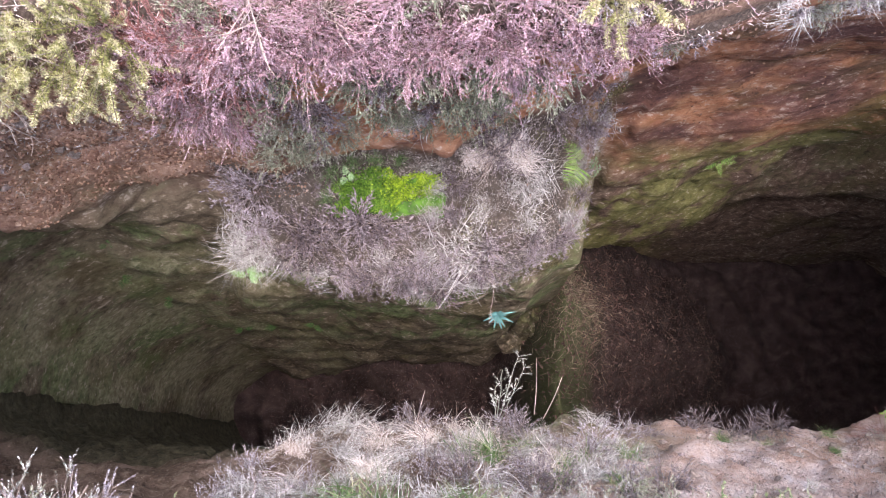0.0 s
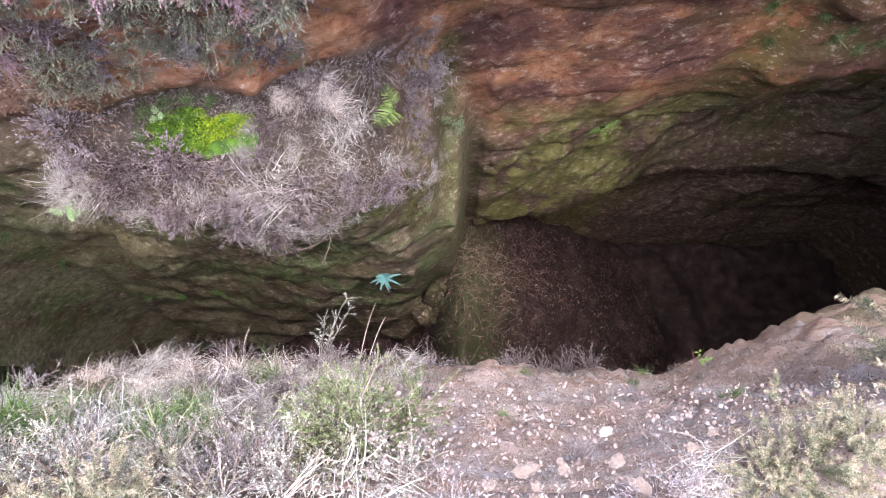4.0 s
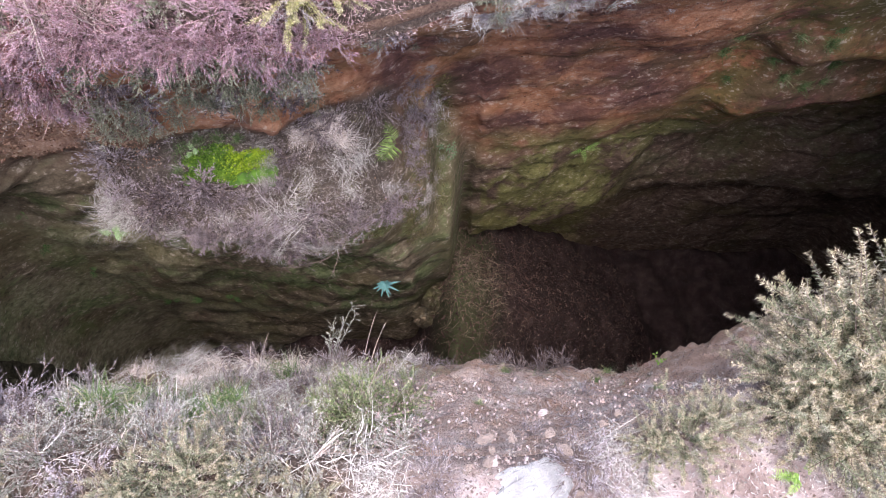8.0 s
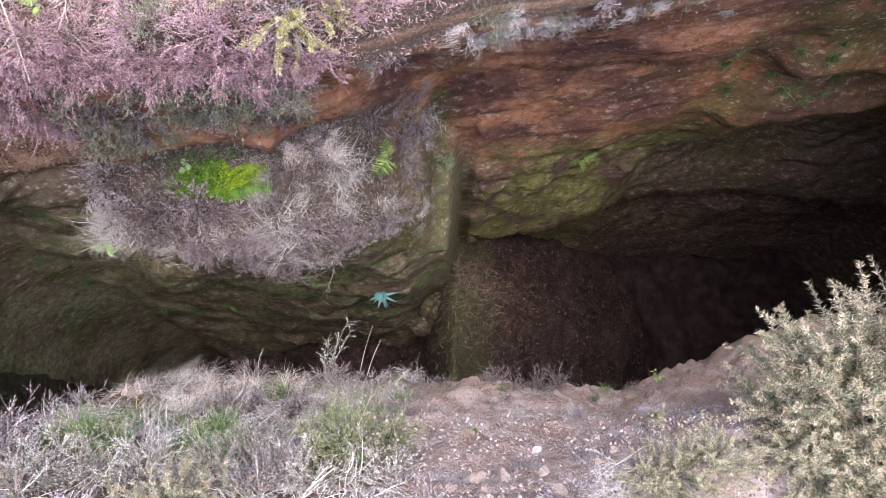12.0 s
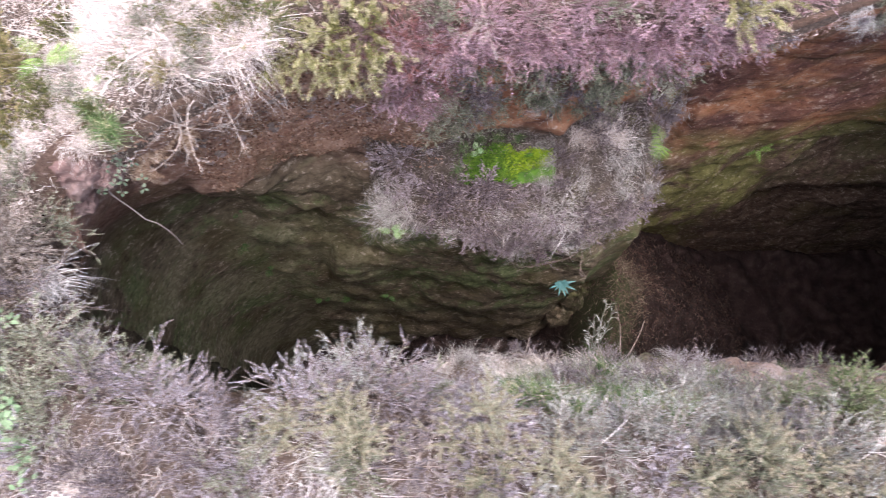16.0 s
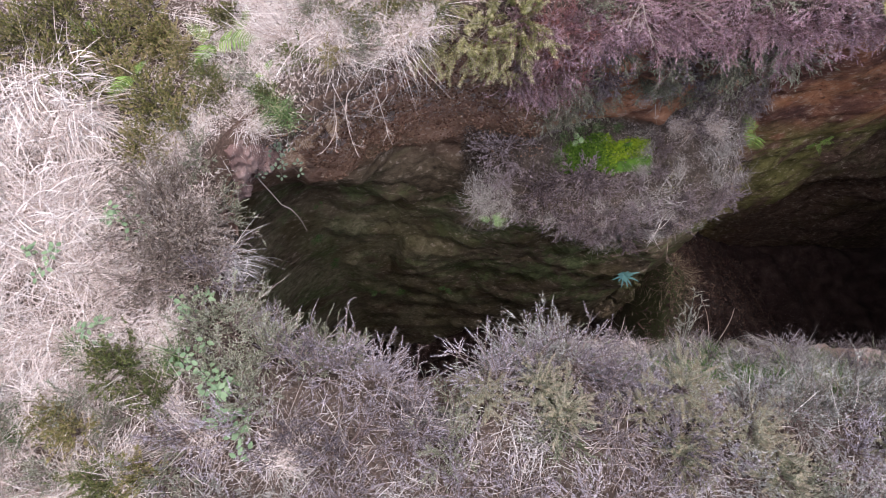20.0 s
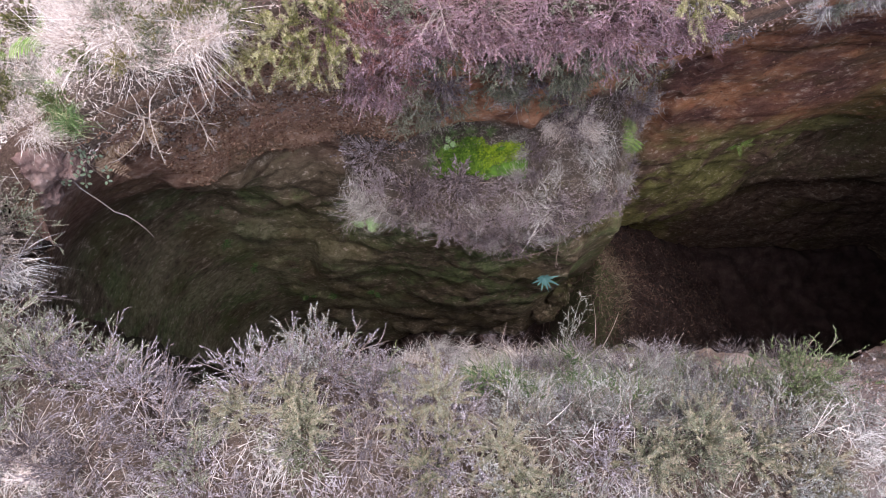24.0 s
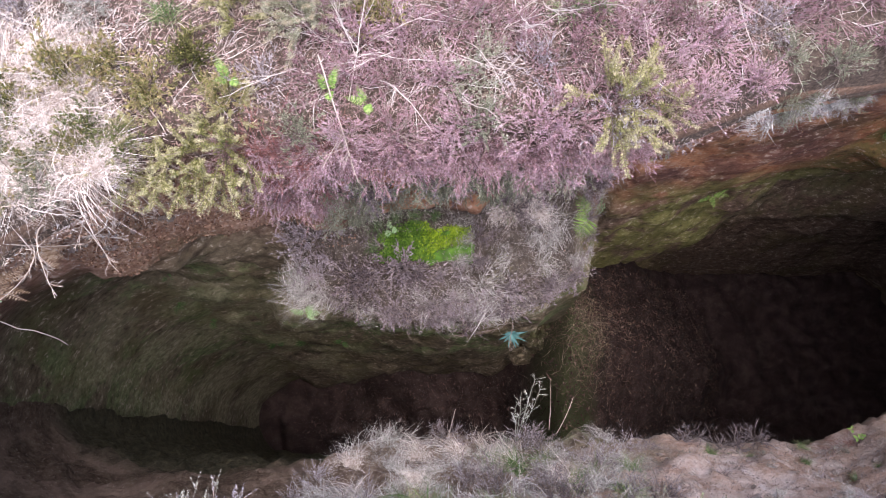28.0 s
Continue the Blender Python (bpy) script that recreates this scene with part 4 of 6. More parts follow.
def moss_cushion():
    """A swelling cushion of moss, set with round leaf tips."""
    r = np.random.default_rng(5)
    bed = thing("moss_cushion", "bright lime-green moss cushion in a hollow of the ledge", "moss")
    us, vs = np.linspace(-1, 1, 44), np.linspace(-1, 1, 24)
    pts, keep = [], []
    for v in vs:
        for u in us:
            edge = max(0.0, 1 - u * u - v * v)
            n = noise.fractal(Vector((u * 3, v * 2, 2.2)), 0.9, 2.0, 4)
            p = Vector((-0.63 + (0.64 + 0.1 * n) * u, 2.56 + (0.25 + 0.06 * n) * v, -2.9 + 0.06 * v + 0.07 * edge ** 0.5 + 0.14 * n * edge - 0.09))
            pts.append(p)
            if u * u + v * v < 0.74 + 0.8 * noise.noise(Vector((u * 2.6, v * 2.2, 5.5))):
                keep.append(p)
    pts, keep = np.array(pts), np.array(keep)
    part("cushion", (pts, np.concatenate([grid_faces(24, 44)[:, [0, 1, 2]], grid_faces(24, 44)[:, [0, 2, 3]]])), DARK_MOSS, bed, smooth=True)
    base = keep[r.integers(len(keep), size=15000)] + r.normal(0, 0.02, (15000, 3)) * (1, 1, 0.4)
    lime = base[:, 0] + 0.07 * r.normal(0, 1, len(base)) + 0.3 * (base[:, 1] - 2.56) > -0.56
    for name, where, mat, label in (("lime_growth", lime, MOSS, "bright lime leaf tips"), ("dark_growth", ~lime, DARK_MOSS, "darker green leaf tips")):
        b = base[where]
        part(name, leaflets_at(r, b, b + fan(r, len(b), 20, 85) * r.uniform(0.02, 0.04, len(b))[:, None], 0.02), mat, bed, label)
    return bed


moss_cushion()
for x, y, z, s in ((-1.15, 2.72, -2.85, 0.8), (-0.95, 2.8, -2.8, 0.7), (-0.7, 2.82, -2.8, 0.7), (-0.45, 2.82, -2.8, 0.6), (-0.15, 2.75, -2.85, 0.6), (-1.2, 2.45, -2.95, 0.6), (-0.08, 2.55, -2.9, 0.5), (-0.12, 2.3, -3.0, 0.5)):
    copy_thing((green_tuft if x < -0.3 else near_straw)[int(rng.integers(2))], stand((x, y, z), (0, -0.5, 1), x * 5, s))
for x, y, z, s in ((-1.15, 2.35, -3.1, 0.55), (-0.95, 2.28, -3.1, 0.5), (-0.65, 2.2, -3.12, 0.5), (-0.4, 2.16, -3.12, 0.45), (-0.15, 2.18, -3.1, 0.5), (0.1, 2.3, -3.05, 0.6), (0.12, 2.6, -2.9, 0.6), (-1.3, 2.6, -3.0, 0.7), (-0.8, 2.1, -3.2, 0.6)):
    copy_thing(ledge_heather[int(rng.integers(3))], stand((x, y, z), (0, -0.6, 1), x * 3, s))
for x, z, s in ((1.45, -3.55, 0.7), (1.6, -3.7, 0.65), (1.7, -4.0, 0.7), (1.8, -4.3, 0.6), (1.6, -4.6, 0.7), (1.85, -5.0, 0.5), (1.95, -5.5, 0.45), (1.75, -5.4, 0.5), (1.75, -3.6, 0.5), (1.85, -3.75, 0.4), (1.9, -4.1, 0.5), (1.7, -4.2, 0.5), (1.8, -4.9, 0.45), (1.75, -3.9, 0.4), (2.0, -4.4, 0.4), (2.05, -4.8, 0.35), (2.1, -5.5, 0.4), (1.85, -4.7, 0.45), (1.6, -4.0, 0.6), (1.55, -4.4, 0.5), (1.4, -4.6, 0.5), (1.55, -3.7, 0.6), (1.4, -3.9, 0.7), (1.3, -4.3, 0.6)):
    plant((ledge_heather if s > 0.55 else near_straw)[int(rng.integers(2))], stand(on_wall("far", x, z), (0.3, -0.9, 0.5), x * 11, s))


for n in range(0, 11, 2):
    copy_thing(ledge_heather[n % 3], stand(on_wall("far", -0.95 + 0.1 * n, -3.28 - 0.05 * (n % 2)), (rng.normal(0, 0.3), -0.6, 1), n * 1.7, rng.uniform(0.55, 0.85)))


for x, z, s in ((1.75, -3.2, 0.5), (1.85, -3.0, 0.45), (1.55, -3.1, 0.5), (1.68, -2.85, 0.45), (1.9, -3.5, 0.5), (2.0, -3.95, 0.4), (1.95, -2.7, 0.35)):
    copy_thing((ledge_heather if s > 0.42 else near_straw)[int(rng.integers(3))], stand(on_wall("far", x, z), (0.2, -0.7, 0.7), x * 7, s))


def fronds(name, label, material, seed, ways, leaflets=18):
    """A fern of a few fronds; each way is a direction, a length and a half-width."""
    r = np.random.default_rng(seed)
    made = thing(name, label, "fern")
    for d, length, reach in ways:
        line = arcs(r, np.zeros((1, 3)), unit(np.array([d], float)), length, 0.2, 9, 0.04)[0]
        part("frond", frond_shape(r, line, leaflets, reach, 0.42 * length / leaflets), material, made)
    return made


fronds("fern", "fresh green fern with one broad frond at the ledge's end", FERN, 3, (((0.35, 0.75, 0.5), 0.48, 0.15), ((0.35, -0.7, 0.25), 0.32, 0.1), ((0.6, 0.1, 0.3), 0.24, 0.08))).matrix_basis = stand((1.5, 2.92, -3.12), (0, 0, 1), 0, 1.15, 0)
fronds("fern", "small fresh fern low on the ledge's end", FERN, 4, (((0.6, -0.5, 0.3), 0.22, 0.07), ((-0.1, -0.9, 0.2), 0.2, 0.06))).matrix_basis = stand(on_wall("far", 1.6, -3.75) + Vector((0, -0.05, 0.08)), (0, 0, 1), 0, 1.0, 0)
fern("fern", "single green fern on the bare far wall", FERN, 5, 6, 0.42, 0.07, 50, 85, 0.2, (0.1, -0.5, 0)).matrix_basis = stand(on_wall("far", 4.84, -6.8), (0.2, -0.6, 1), 0.2)
fern("fern", "pale green fern leaf above the moss", PALE_FERN, 6, 4, 0.15, 0.045, 50, 80).matrix_basis = stand((-0.98, 2.62, -2.76), (0, -0.4, 1), 2.0)
fern("fern", "green fern at the ledge's overgrown end", PALE_FERN, 7, 4, 0.26, 0.06, 40, 80).matrix_basis = stand(on_wall("far", -2.05, -3.35) + Vector((0, -0.2, 0.12)), (-0.1, -0.8, 0.7), 1.0)
for n, (x, z, s) in enumerate(((-5.0, -6.2, 0.9), (-4.75, -5.2, 0.7), (-4.2, -9.8, 1.2), (-3.6, -9.9, 1.2), (-4.9, -7.6, 1.0), (-2.6, -9.3, 1.1), (-4.4, -4.4, 0.5))):
    fern("fern", "dull green fern growing on the shaded rock wall", DIM_FERN, 90 + n, 5, 0.3, 0.07, 40, 85, 0.4).matrix_basis = stand(on_wall("far", x, z), (0.1, -0.9, 0.6), n * 1.3, s)


def rosette():
    r = np.random.default_rng(8)
    plant = thing("leaf_rosette", "blue-green rosette of long pointed leaves on the rock", "rosette plant")
    for n in range(24):
        th = n * 2.4
        d = np.array([[math.cos(th), math.sin(th), 0.25 + 0.05 * n]])
        line = arcs(r, np.zeros((1, 3)), unit(d), (0.28 - 0.007 * n) * r.uniform(0.85, 1.1), 0.25, 7, 0.03)[0]
        across = unit(np.cross(unit(np.gradient(line, axis=0)), np.array([0, 0, 1.0])))
        w = np.array([0.25, 0.7, 1.0, 0.95, 0.75, 0.42, 0.03])[:, None] * 0.015
        lift = np.array([0, 0, 0.35]) * w
        verts = np.concatenate([line - across * w + lift, line, line + across * w + lift])
        faces = []
        for j in range(6):
            faces += [(j, j + 7, j + 8), (j, j + 8, j + 1), (j + 7, j + 14, j + 15), (j + 7, j + 15, j + 8)]
        part("leaf", (verts, np.array(faces)), ROSETTE, plant, smooth=True)
    return plant


rosette().matrix_basis = stand((0.95, 2.2, -7.6), (-0.05, -0.45, 1), 0.3, 1.35)
bramble("leafy_sprout", "fresh green leafy sprout on the ledge's side", 9, 12, 0.15, 0.045, BRAMBLE).matrix_basis = stand(on_wall("far", 2.14, -5.35) + Vector((0.02, -0.05, 0.04)), (0.4, -0.3, 0.8), 0, 1.15)
branch("bare_twig", "bare forked grey twig hanging below the ledge", 3, 0.55, 14, TWIG, 0.007, 0.3).matrix_basis = pose(0.55, 1.78, -4.3, 0, 30, 215)
branch("bare_twig", "bare forked grey twig hanging below the ledge", 4, 0.42, 9, TWIG, 0.006, 0.3).matrix_basis = pose(0.62, 1.8, -4.3, 0, 20, 262)

for n, (x, y, z, a, b, c) in enumerate(((2.15, 2.75, -10.9, 0.55, 0.5, 1.3), (1.75, 2.45, -11.8, 0.5, 0.4, 0.9))):
    verts, faces = stone_shape(30 + n, a, b, c, 5, 0.4)
    hump = tagged(new("boulder", mesh_of("boulder", verts + np.array([x, y, z]), faces)), "mossy boulder wedged below the ledge's end", "boulder")
    hump.data.materials.append(ROCK)
for n in range(12):
    x, z = rng.uniform(6.0, 8.2), rng.uniform(-4.6, -2.7)
    copy_thing(green_tuft[n % 2], stand(on_wall("far", x, z), (0, -0.8, 0.7), n, rng.uniform(0.6, 1.0)))
for n in range(9):
    x, z = rng.uniform(1.5, 5.2), rng.uniform(-2.0, -0.9)
    copy_thing((grey_green if n % 3 else near_straw)[n % 2], stand(on_wall("far", x, z), (0, -0.8, 0.5), n, rng.uniform(0.15, 0.32)))

# ---- far rim ----
for x in np.arange(-2.35, 3.4, 0.34):
    for row, back in enumerate((0.08, 0.45, 0.85)):
        px = x + rng.uniform(-0.12, 0.12)
        py = wall_y("far", px, -0.3) + back + rng.uniform(-0.1, 0.1) + 0.06 * float(step(0.9, 1.6, px))
        if row > 1 and rng.random() < 0.3 or px < -1.6 and rng.random() < 0.6:
            continue
        m = stand(on_ground(px, py), (rng.normal(0, 0.15), -0.3 * (1 - 0.8 * float(step(0.9, 1.6, px))) + rng.normal(0, 0.15), 1), rng.uniform(0, 6), rng.uniform(0.75, 1.1))
        tone = rng.random()
        plant(near_heather[int(rng.integers(3))] if tone < 0.2 else grey_green[int(rng.integers(2))] if tone < 0.3 else pink[int(rng.integers(3))], m)
for x in np.arange(-2.2, 2.6, 0.31):
    for z in (-0.25, -0.6, -1.0, -1.4, -1.8, -2.2):
        if (z < -0.5 and x > 0.95) or x > 1.3 or rng.random() < 0.12 or (x < -1.95 and z < -0.5) or (z < -1.5 and (x < -1.35 or x > 0.8)) or (z < -1.9 and -1.35 < x < 0.05) or (z < -0.9 and -0.75 < x < -0.45):
            continue
        p = on_wall("far", x + rng.uniform(-0.12, 0.12), z + rng.uniform(-0.1, 0.1))
        m = stand(p, (rng.normal(0, 0.25), -0.9, 0.25 + rng.normal(0, 0.2)), rng.uniform(0, 6), rng.uniform(0.8, 1.05) * (0.75 if z < -1.3 else 1.1 if z < -0.9 else 1.0))
        dull = x > -1.3 and (z < -0.9 or (z < -0.5 and x < 0.4))
        copy_thing((grey_green if rng.random() < 0.6 else ledge_heather)[int(rng.integers(2))] if dull else pink[int(rng.integers(3))], m) if not any((m.translation - Vector(c[:3])).length < c[3] for c in OPEN_SPOTS) else None
for x in np.arange(-2.0, 1.35, 0.2):
    p = on_wall("far", x, -0.3) + Vector((0, -0.02, 0.02))
    copy_thing(pink[int(rng.integers(3))], stand(p, (rng.normal(0, 0.2), -0.6, 0.85), rng.uniform(0, 6), rng.uniform(0.65, 0.9)))
for x in np.arange(-1.5, 0.75, 0.23):
    for z in (-1.55, -1.95):
        p = on_wall("far", x + rng.uniform(-0.08, 0.08), z + rng.uniform(-0.1, 0.1))
        if rng.random() < 0.75:
            copy_thing((grey_green if rng.random() < 0.7 else near_straw)[int(rng.integers(2))], stand(p, (rng.normal(0, 0.25), -0.9, 0.35), rng.uniform(0, 6), rng.uniform(0.55, 0.8)))
for n in range(30):
    x = rng.uniform(1.3, 4.8)
    p = on_wall("far", x, rng.uniform(-0.7, -0.3))
    copy_thing((near_straw, near_straw, ledge_heather, grey_green)[n % 4][n % 2], stand(p, (rng.normal(0, 0.2), -0.7, 0.7), rng.uniform(0, 6), rng.uniform(0.3, 0.6)))
dead = heather("dead_heather", "red-brown dead heather spray hanging over the rim", RED_STEM, 15, 0.5, 44, 15, 20, 90, 0.6, 1.4, 1.1, RED_STEM)
dead.matrix_basis = stand(on_wall("far", -1.65, -0.35), (0, -0.8, 0.5), 0)
for x, z in ((-1.45, -0.7), (-1.85, -0.2), (-1.3, -0.1)):
    copy_thing(dead, stand(on_wall("far", x, z), (0.1, -0.9, 0.3), x * 4, 0.85))
gorse_green = [gorse("gorse_bush", "yellow-green gorse bush among the heather", GORSE, 100 + i, 15, 0.46, forks=2, tip=GREEN_TIP, group="gorse bushes") for i in range(2)]
gorse_pale = [gorse("gorse_bush", "bleached pale gorse bush at the bank's edge", PALE_GORSE, 110 + i, 30, 0.5, tip=PALE_TIP, group="gorse bushes") for i in range(2)]
ALL_FIRST += [gorse_green, gorse_pale]
for x, y, z, s, up in ((0.95, 2.62, 0.08, 1.25, (0.1, -0.4, 1)), (1.15, 2.7, 0.05, 1.0, (0.3, -0.3, 1)), (-2.05, 2.4, -0.15, 1.15, (0.1, -0.7, 0.8)), (-2.3, 2.32, -0.25, 1.05, (-0.1, -0.9, 0.7)), (-2.55, 2.25, -0.25, 1.0, (-0.2, -1.0, 0.6)), (-2.2, 2.3, -0.45, 0.9, (0.2, -1.2, 0.4)), (-2.85, 2.2, -0.2, 0.85, (-0.2, -0.8, 0.7)), (-2.6, 2.5, -0.05, 0.8, (0, -0.3, 1)), (-2.0, 2.65, 0.0, 0.7, (0, -0.2, 1))):
    copy_thing(gorse_green[0 if s > 0.9 else 1], stand((x, y, z), up, x * 2, s, 0.05))

# ---- the grassy end of the cut ----
shrub = [heather("green_shrub", "low olive-green heath shrub between dry grass", (OLIVE_HEATHER, BILBERRY)[i % 2], 120 + i, 0.3 + 0.03 * i, 40, 15, 5, 78, 0.1, 0.8, 1.3, TWIG, 0.0095, group="green shrubs") for i in range(3)]
ALL_FIRST.append(shrub)
for x, y, s in ((-5.3, 1.75, 1.1), (-5.0, 1.5, 1.0), (-5.5, 2.1, 1.1), (-4.75, 1.35, 0.9), (-5.1, 2.15, 1.0), (-4.6, 1.75, 0.7), (-3.6, 2.6, 1.0), (-3.3, 2.85, 1.1), (-2.6, 2.75, 0.9), (-2.3, 3.0, 0.9), (-2.9, 2.95, 1.0), (-5.9, 1.9, 0.9), (-4.1, 1.55, 0.5), (-3.9, 1.85, 0.6),
                (-2.75, 2.3, 0.7), (-3.1, 2.3, 0.7), (-5.6, 1.65, 1.0), (-5.9, 2.3, 1.1), (-5.2, 2.4, 1.0), (-4.85, 1.95, 0.9), (-4.45, 2.3, 0.8), (-6.2, 2.1, 1.0), (-5.05, 1.15, 0.8), (-4.5, 1.55, 0.6), (-2.0, 2.7, 0.7), (-3.4, 2.2, 0.7), (-4.9, -1.3, 0.8), (-5.3, -0.9, 0.7), (-5.0, -0.6, 0.6)):
    copy_thing(shrub[int(rng.integers(3))], stand(on_ground(x, y), (rng.normal(0, 0.25), rng.normal(0, 0.25), 1), x * 7, s))
for n in range(100):
    x, y = rng.uniform(-6.4, -4.7), rng.uniform(-1.6, 1.3)
    if n > 74:
        x, y = rng.uniform(-4.6, -3.0), rng.uniform(1.9, 3.3)
    if x < -4.75 and y > 0.95 and x > -5.7 or (x > -5.0 and abs(y - 0.45) < 0.45):
        continue
    plant(straw[int(rng.integers(3))], stand(on_ground(x, y), (rng.normal(0, 0.25), rng.normal(0, 0.25), 1), rng.uniform(0, 6), rng.uniform(0.7, 1.15)))
big = tussock("grass_tussock", "large domed tussock of bleached straw grass", STRAW, 35, 1700, 0.5, 0.0048, 5, 88, 1.0, 0.13)
big.matrix_basis = stand(on_ground(-5.7, 1.4) + Vector((0, 0, 0.12)), (0.1, -0.15, 1), 0, 1.25)
for x, y, s in ((-5.6, 0.45, 1.0), (-5.35, 0.1, 0.9)):
    copy_thing(big, stand(on_ground(x, y), (0.1, -0.2, 1), x, s))
for x, y, s in ((-4.35, -0.35, 0.95), (-4.15, -0.6, 0.95), (-3.95, -0.8, 1.0), (-4.5, -0.75, 0.9), (-4.3, -1.0, 0.9), (-3.7, -1.1, 0.9), (-4.6, -0.3, 0.8), (-4.75, -1.2, 0.8)):
    copy_thing((grey_green if s > 0.92 else straw)[int(rng.integers(2))], stand(on_ground(x, y), (0.1, 0.1, 1), x * 8, s))
for x, y, s in ((-4.85, 1.15, 0.8), (-4.6, 1.3, 0.8), (-4.35, 1.5, 0.8), (-4.1, 1.7, 0.8), (-3.9, 2.0, 0.9), (-4.45, 1.75, 0.8), (-3.65, 2.0, 0.8), (-4.7, 1.0, 0.6), (-4.2, 1.35, 0.6)):
    copy_thing(straw[int(rng.integers(3))], stand(on_ground(x, y), (0.1, -0.3, 1), x * 8, s))
end_bush = heather("heather_bush", "wide grey-brown heather bush over the cut's end", END_HEATHER, 66, 0.5, 76, 22, 5, 85, 0.15, 0.9, 1.2)
end_bush.matrix_basis = stand(on_ground(-4.75, 0.42), (0.35, -0.1, 1), 0, 1.05)
for x, y, s, up in ((-4.7, 0.1, 0.9, (0.4, -0.1, 1)), (-4.85, 0.75, 0.8, (0.3, 0.1, 1)), (-4.62, 0.45, 0.75, (1, 0, 0.5))):
    copy_thing(end_bush, stand(on_ground(x, y), up, x * 9, s))
for n, (x, y, z) in enumerate(((-4.22, -0.72, 0.18), (-3.95, -1.05, 0.2), (-4.5, -0.12, 0.0), (-5.1, 0.6, 0.05), (-5.15, -0.32, 0.0), (-4.35, -0.55, 0.12), (-4.1, -0.9, 0.15), (-5.6, 0.2, 0.0), (-5.05, 0.45, 0.0), (-4.15, -0.75, 0.2))):
    bramble("bramble", "pale green bramble sprays through the heather", 130 + n, 8, 0.12, 0.045).matrix_basis = stand((x, y, ground_z(x, y) + 0.1), (0, 0, 1), n, 1.25, 0.04)
fronds("fern", "fresh light-green bracken with broad fronds among dry grass", FERN, 148, (((-0.9, 0.15, 0.35), 0.5, 0.12), ((0.2, 0.8, 0.4), 0.36, 0.1), ((0.6, -0.3, 0.4), 0.3, 0.08))).matrix_basis = stand((-4.55, 2.0, 0.0), (0, 0, 1), 0, 1.0, 0)
fronds("fern", "fresh light-green bracken frond above the green shrubs", FERN, 149, (((0.3, 0.85, 0.4), 0.36, 0.09), ((-0.5, -0.2, 0.4), 0.2, 0.05))).matrix_basis = stand((-5.1, 1.65, 0.08), (0, 0, 1), 0, 1.0, 0)
for n, (x, y, s) in enumerate(( (-4.15, 1.75, 0.7), (-4.35, 2.1, 0.9), (-5.7, 2.2, 0.7), (-1.95, 2.75, 0.7), (-1.2, 2.65, 0.75), (-0.92, 2.55, 0.6))):
    fern("fern", "fresh light-green bracken frond among dry grass", FERN, 150 + n, 4, 0.36, 0.06, 25, 70).matrix_basis = stand(on_ground(x, y) + Vector((0, 0, 0.1 if x < -3 else 0.24)), (0, -0.3, 1), n * 2, s, 0.1)
for x, y, s in ((-3.5, 2.15, 0.9), (-3.2, 2.25, 1.0), (-3.75, 2.3, 1.0), (-3.4, 2.5, 1.1), (-3.0, 2.4, 0.9), (-3.9, 2.6, 1.1), (-3.6, 2.8, 1.1), (-3.15, 2.7, 0.9), (-4.1, 2.3, 1.0), (-2.85, 2.15, 0.7)):
    copy_thing(straw[int(rng.integers(3))], stand(on_ground(x, y) + Vector((0, 0, 0.04)), (rng.normal(0, 0.2), -0.3, 1), x * 8, s))
dead_fern = fern("dead_fern", "withered brown fern hanging over the edge", DEAD_FERN, 160, 9, 0.4, 0.06, 50, 95, 0.5)
dead_fern.matrix_basis = stand((-3.92, 1.66, -0.66), (0.45, -0.5, 0.5), 0, 1.15)
copy_thing(dead_fern, stand((-3.75, 1.75, -0.7), (0.5, -0.6, 0.4), 2.0, 0.9))
copy_thing(dead_fern, stand((-4.1, 1.45, -0.75), (0.2, -0.6, 0.4), 3.5, 0.8))
bramble("ivy_sprout", "grey-green leafy sprout over the edge", 161, 26, 0.26, 0.04, IVY).matrix_basis = stand((-4.12, 1.3, -0.62), (0.1, -0.5, 0.8))
PINK_SOIL = soil_material("pink_crumbling_earth")
for node in PINK_SOIL.node_tree.nodes:
    if node.type == "VALTORGB":
        for e, c in zip(node.color_ramp.elements, ((0.1, 0.055, 0.047), (0.2, 0.125, 0.112), (0.32, 0.23, 0.21))):
            e.color = (*c, 1)
for n, (x, y, z, s) in enumerate(((-4.42, 1.28, -0.45, 0.34), (-3.86, 1.8, -0.52, 0.21), (-4.5, 1.1, -0.7, 0.2), (-4.25, 1.3, -0.6, 0.2), (-3.95, 1.7, -0.6, 0.16), (-1.66, 2.44, -0.4, 0.2))):
    lump = tagged(new("earth_clod", mesh_of("earth_clod", *clod_shape(20 + n, s * 0.7, s * 0.95, s * 0.9))), "pinkish bare earth clod at the broken edge", "earth", "earth clods")
    lump.data.materials.append(PINK_SOIL)
    lump.location = (x, y, z)
for x, y, s in ((-4.02, 1.42, 0.9), (-3.93, 1.36, 0.8), (-4.08, 1.5, 0.8), (-4.15, 1.62, 0.7)):
    copy_thing(green_tuft[int(rng.integers(2))], stand(on_ground(x, y), (0.1, -0.4, 1), x * 9, s))
for n in range(26):
    x = rng.uniform(-4.6, -3.0)
    y = wall_y("far", x, -0.3) + rng.uniform(0.12, 0.75)
    if -4.45 < x < -3.75 and y < wall_y("far", x, -0.3) + 0.3:
        continue
    kind = (straw, shrub, straw, grey_green, near_straw)[n % 5]
    copy_thing(kind[n % 2], stand(on_ground(x, y), (rng.normal(0, 0.25), -0.3, 1), n, rng.uniform(0.55, 0.85)))


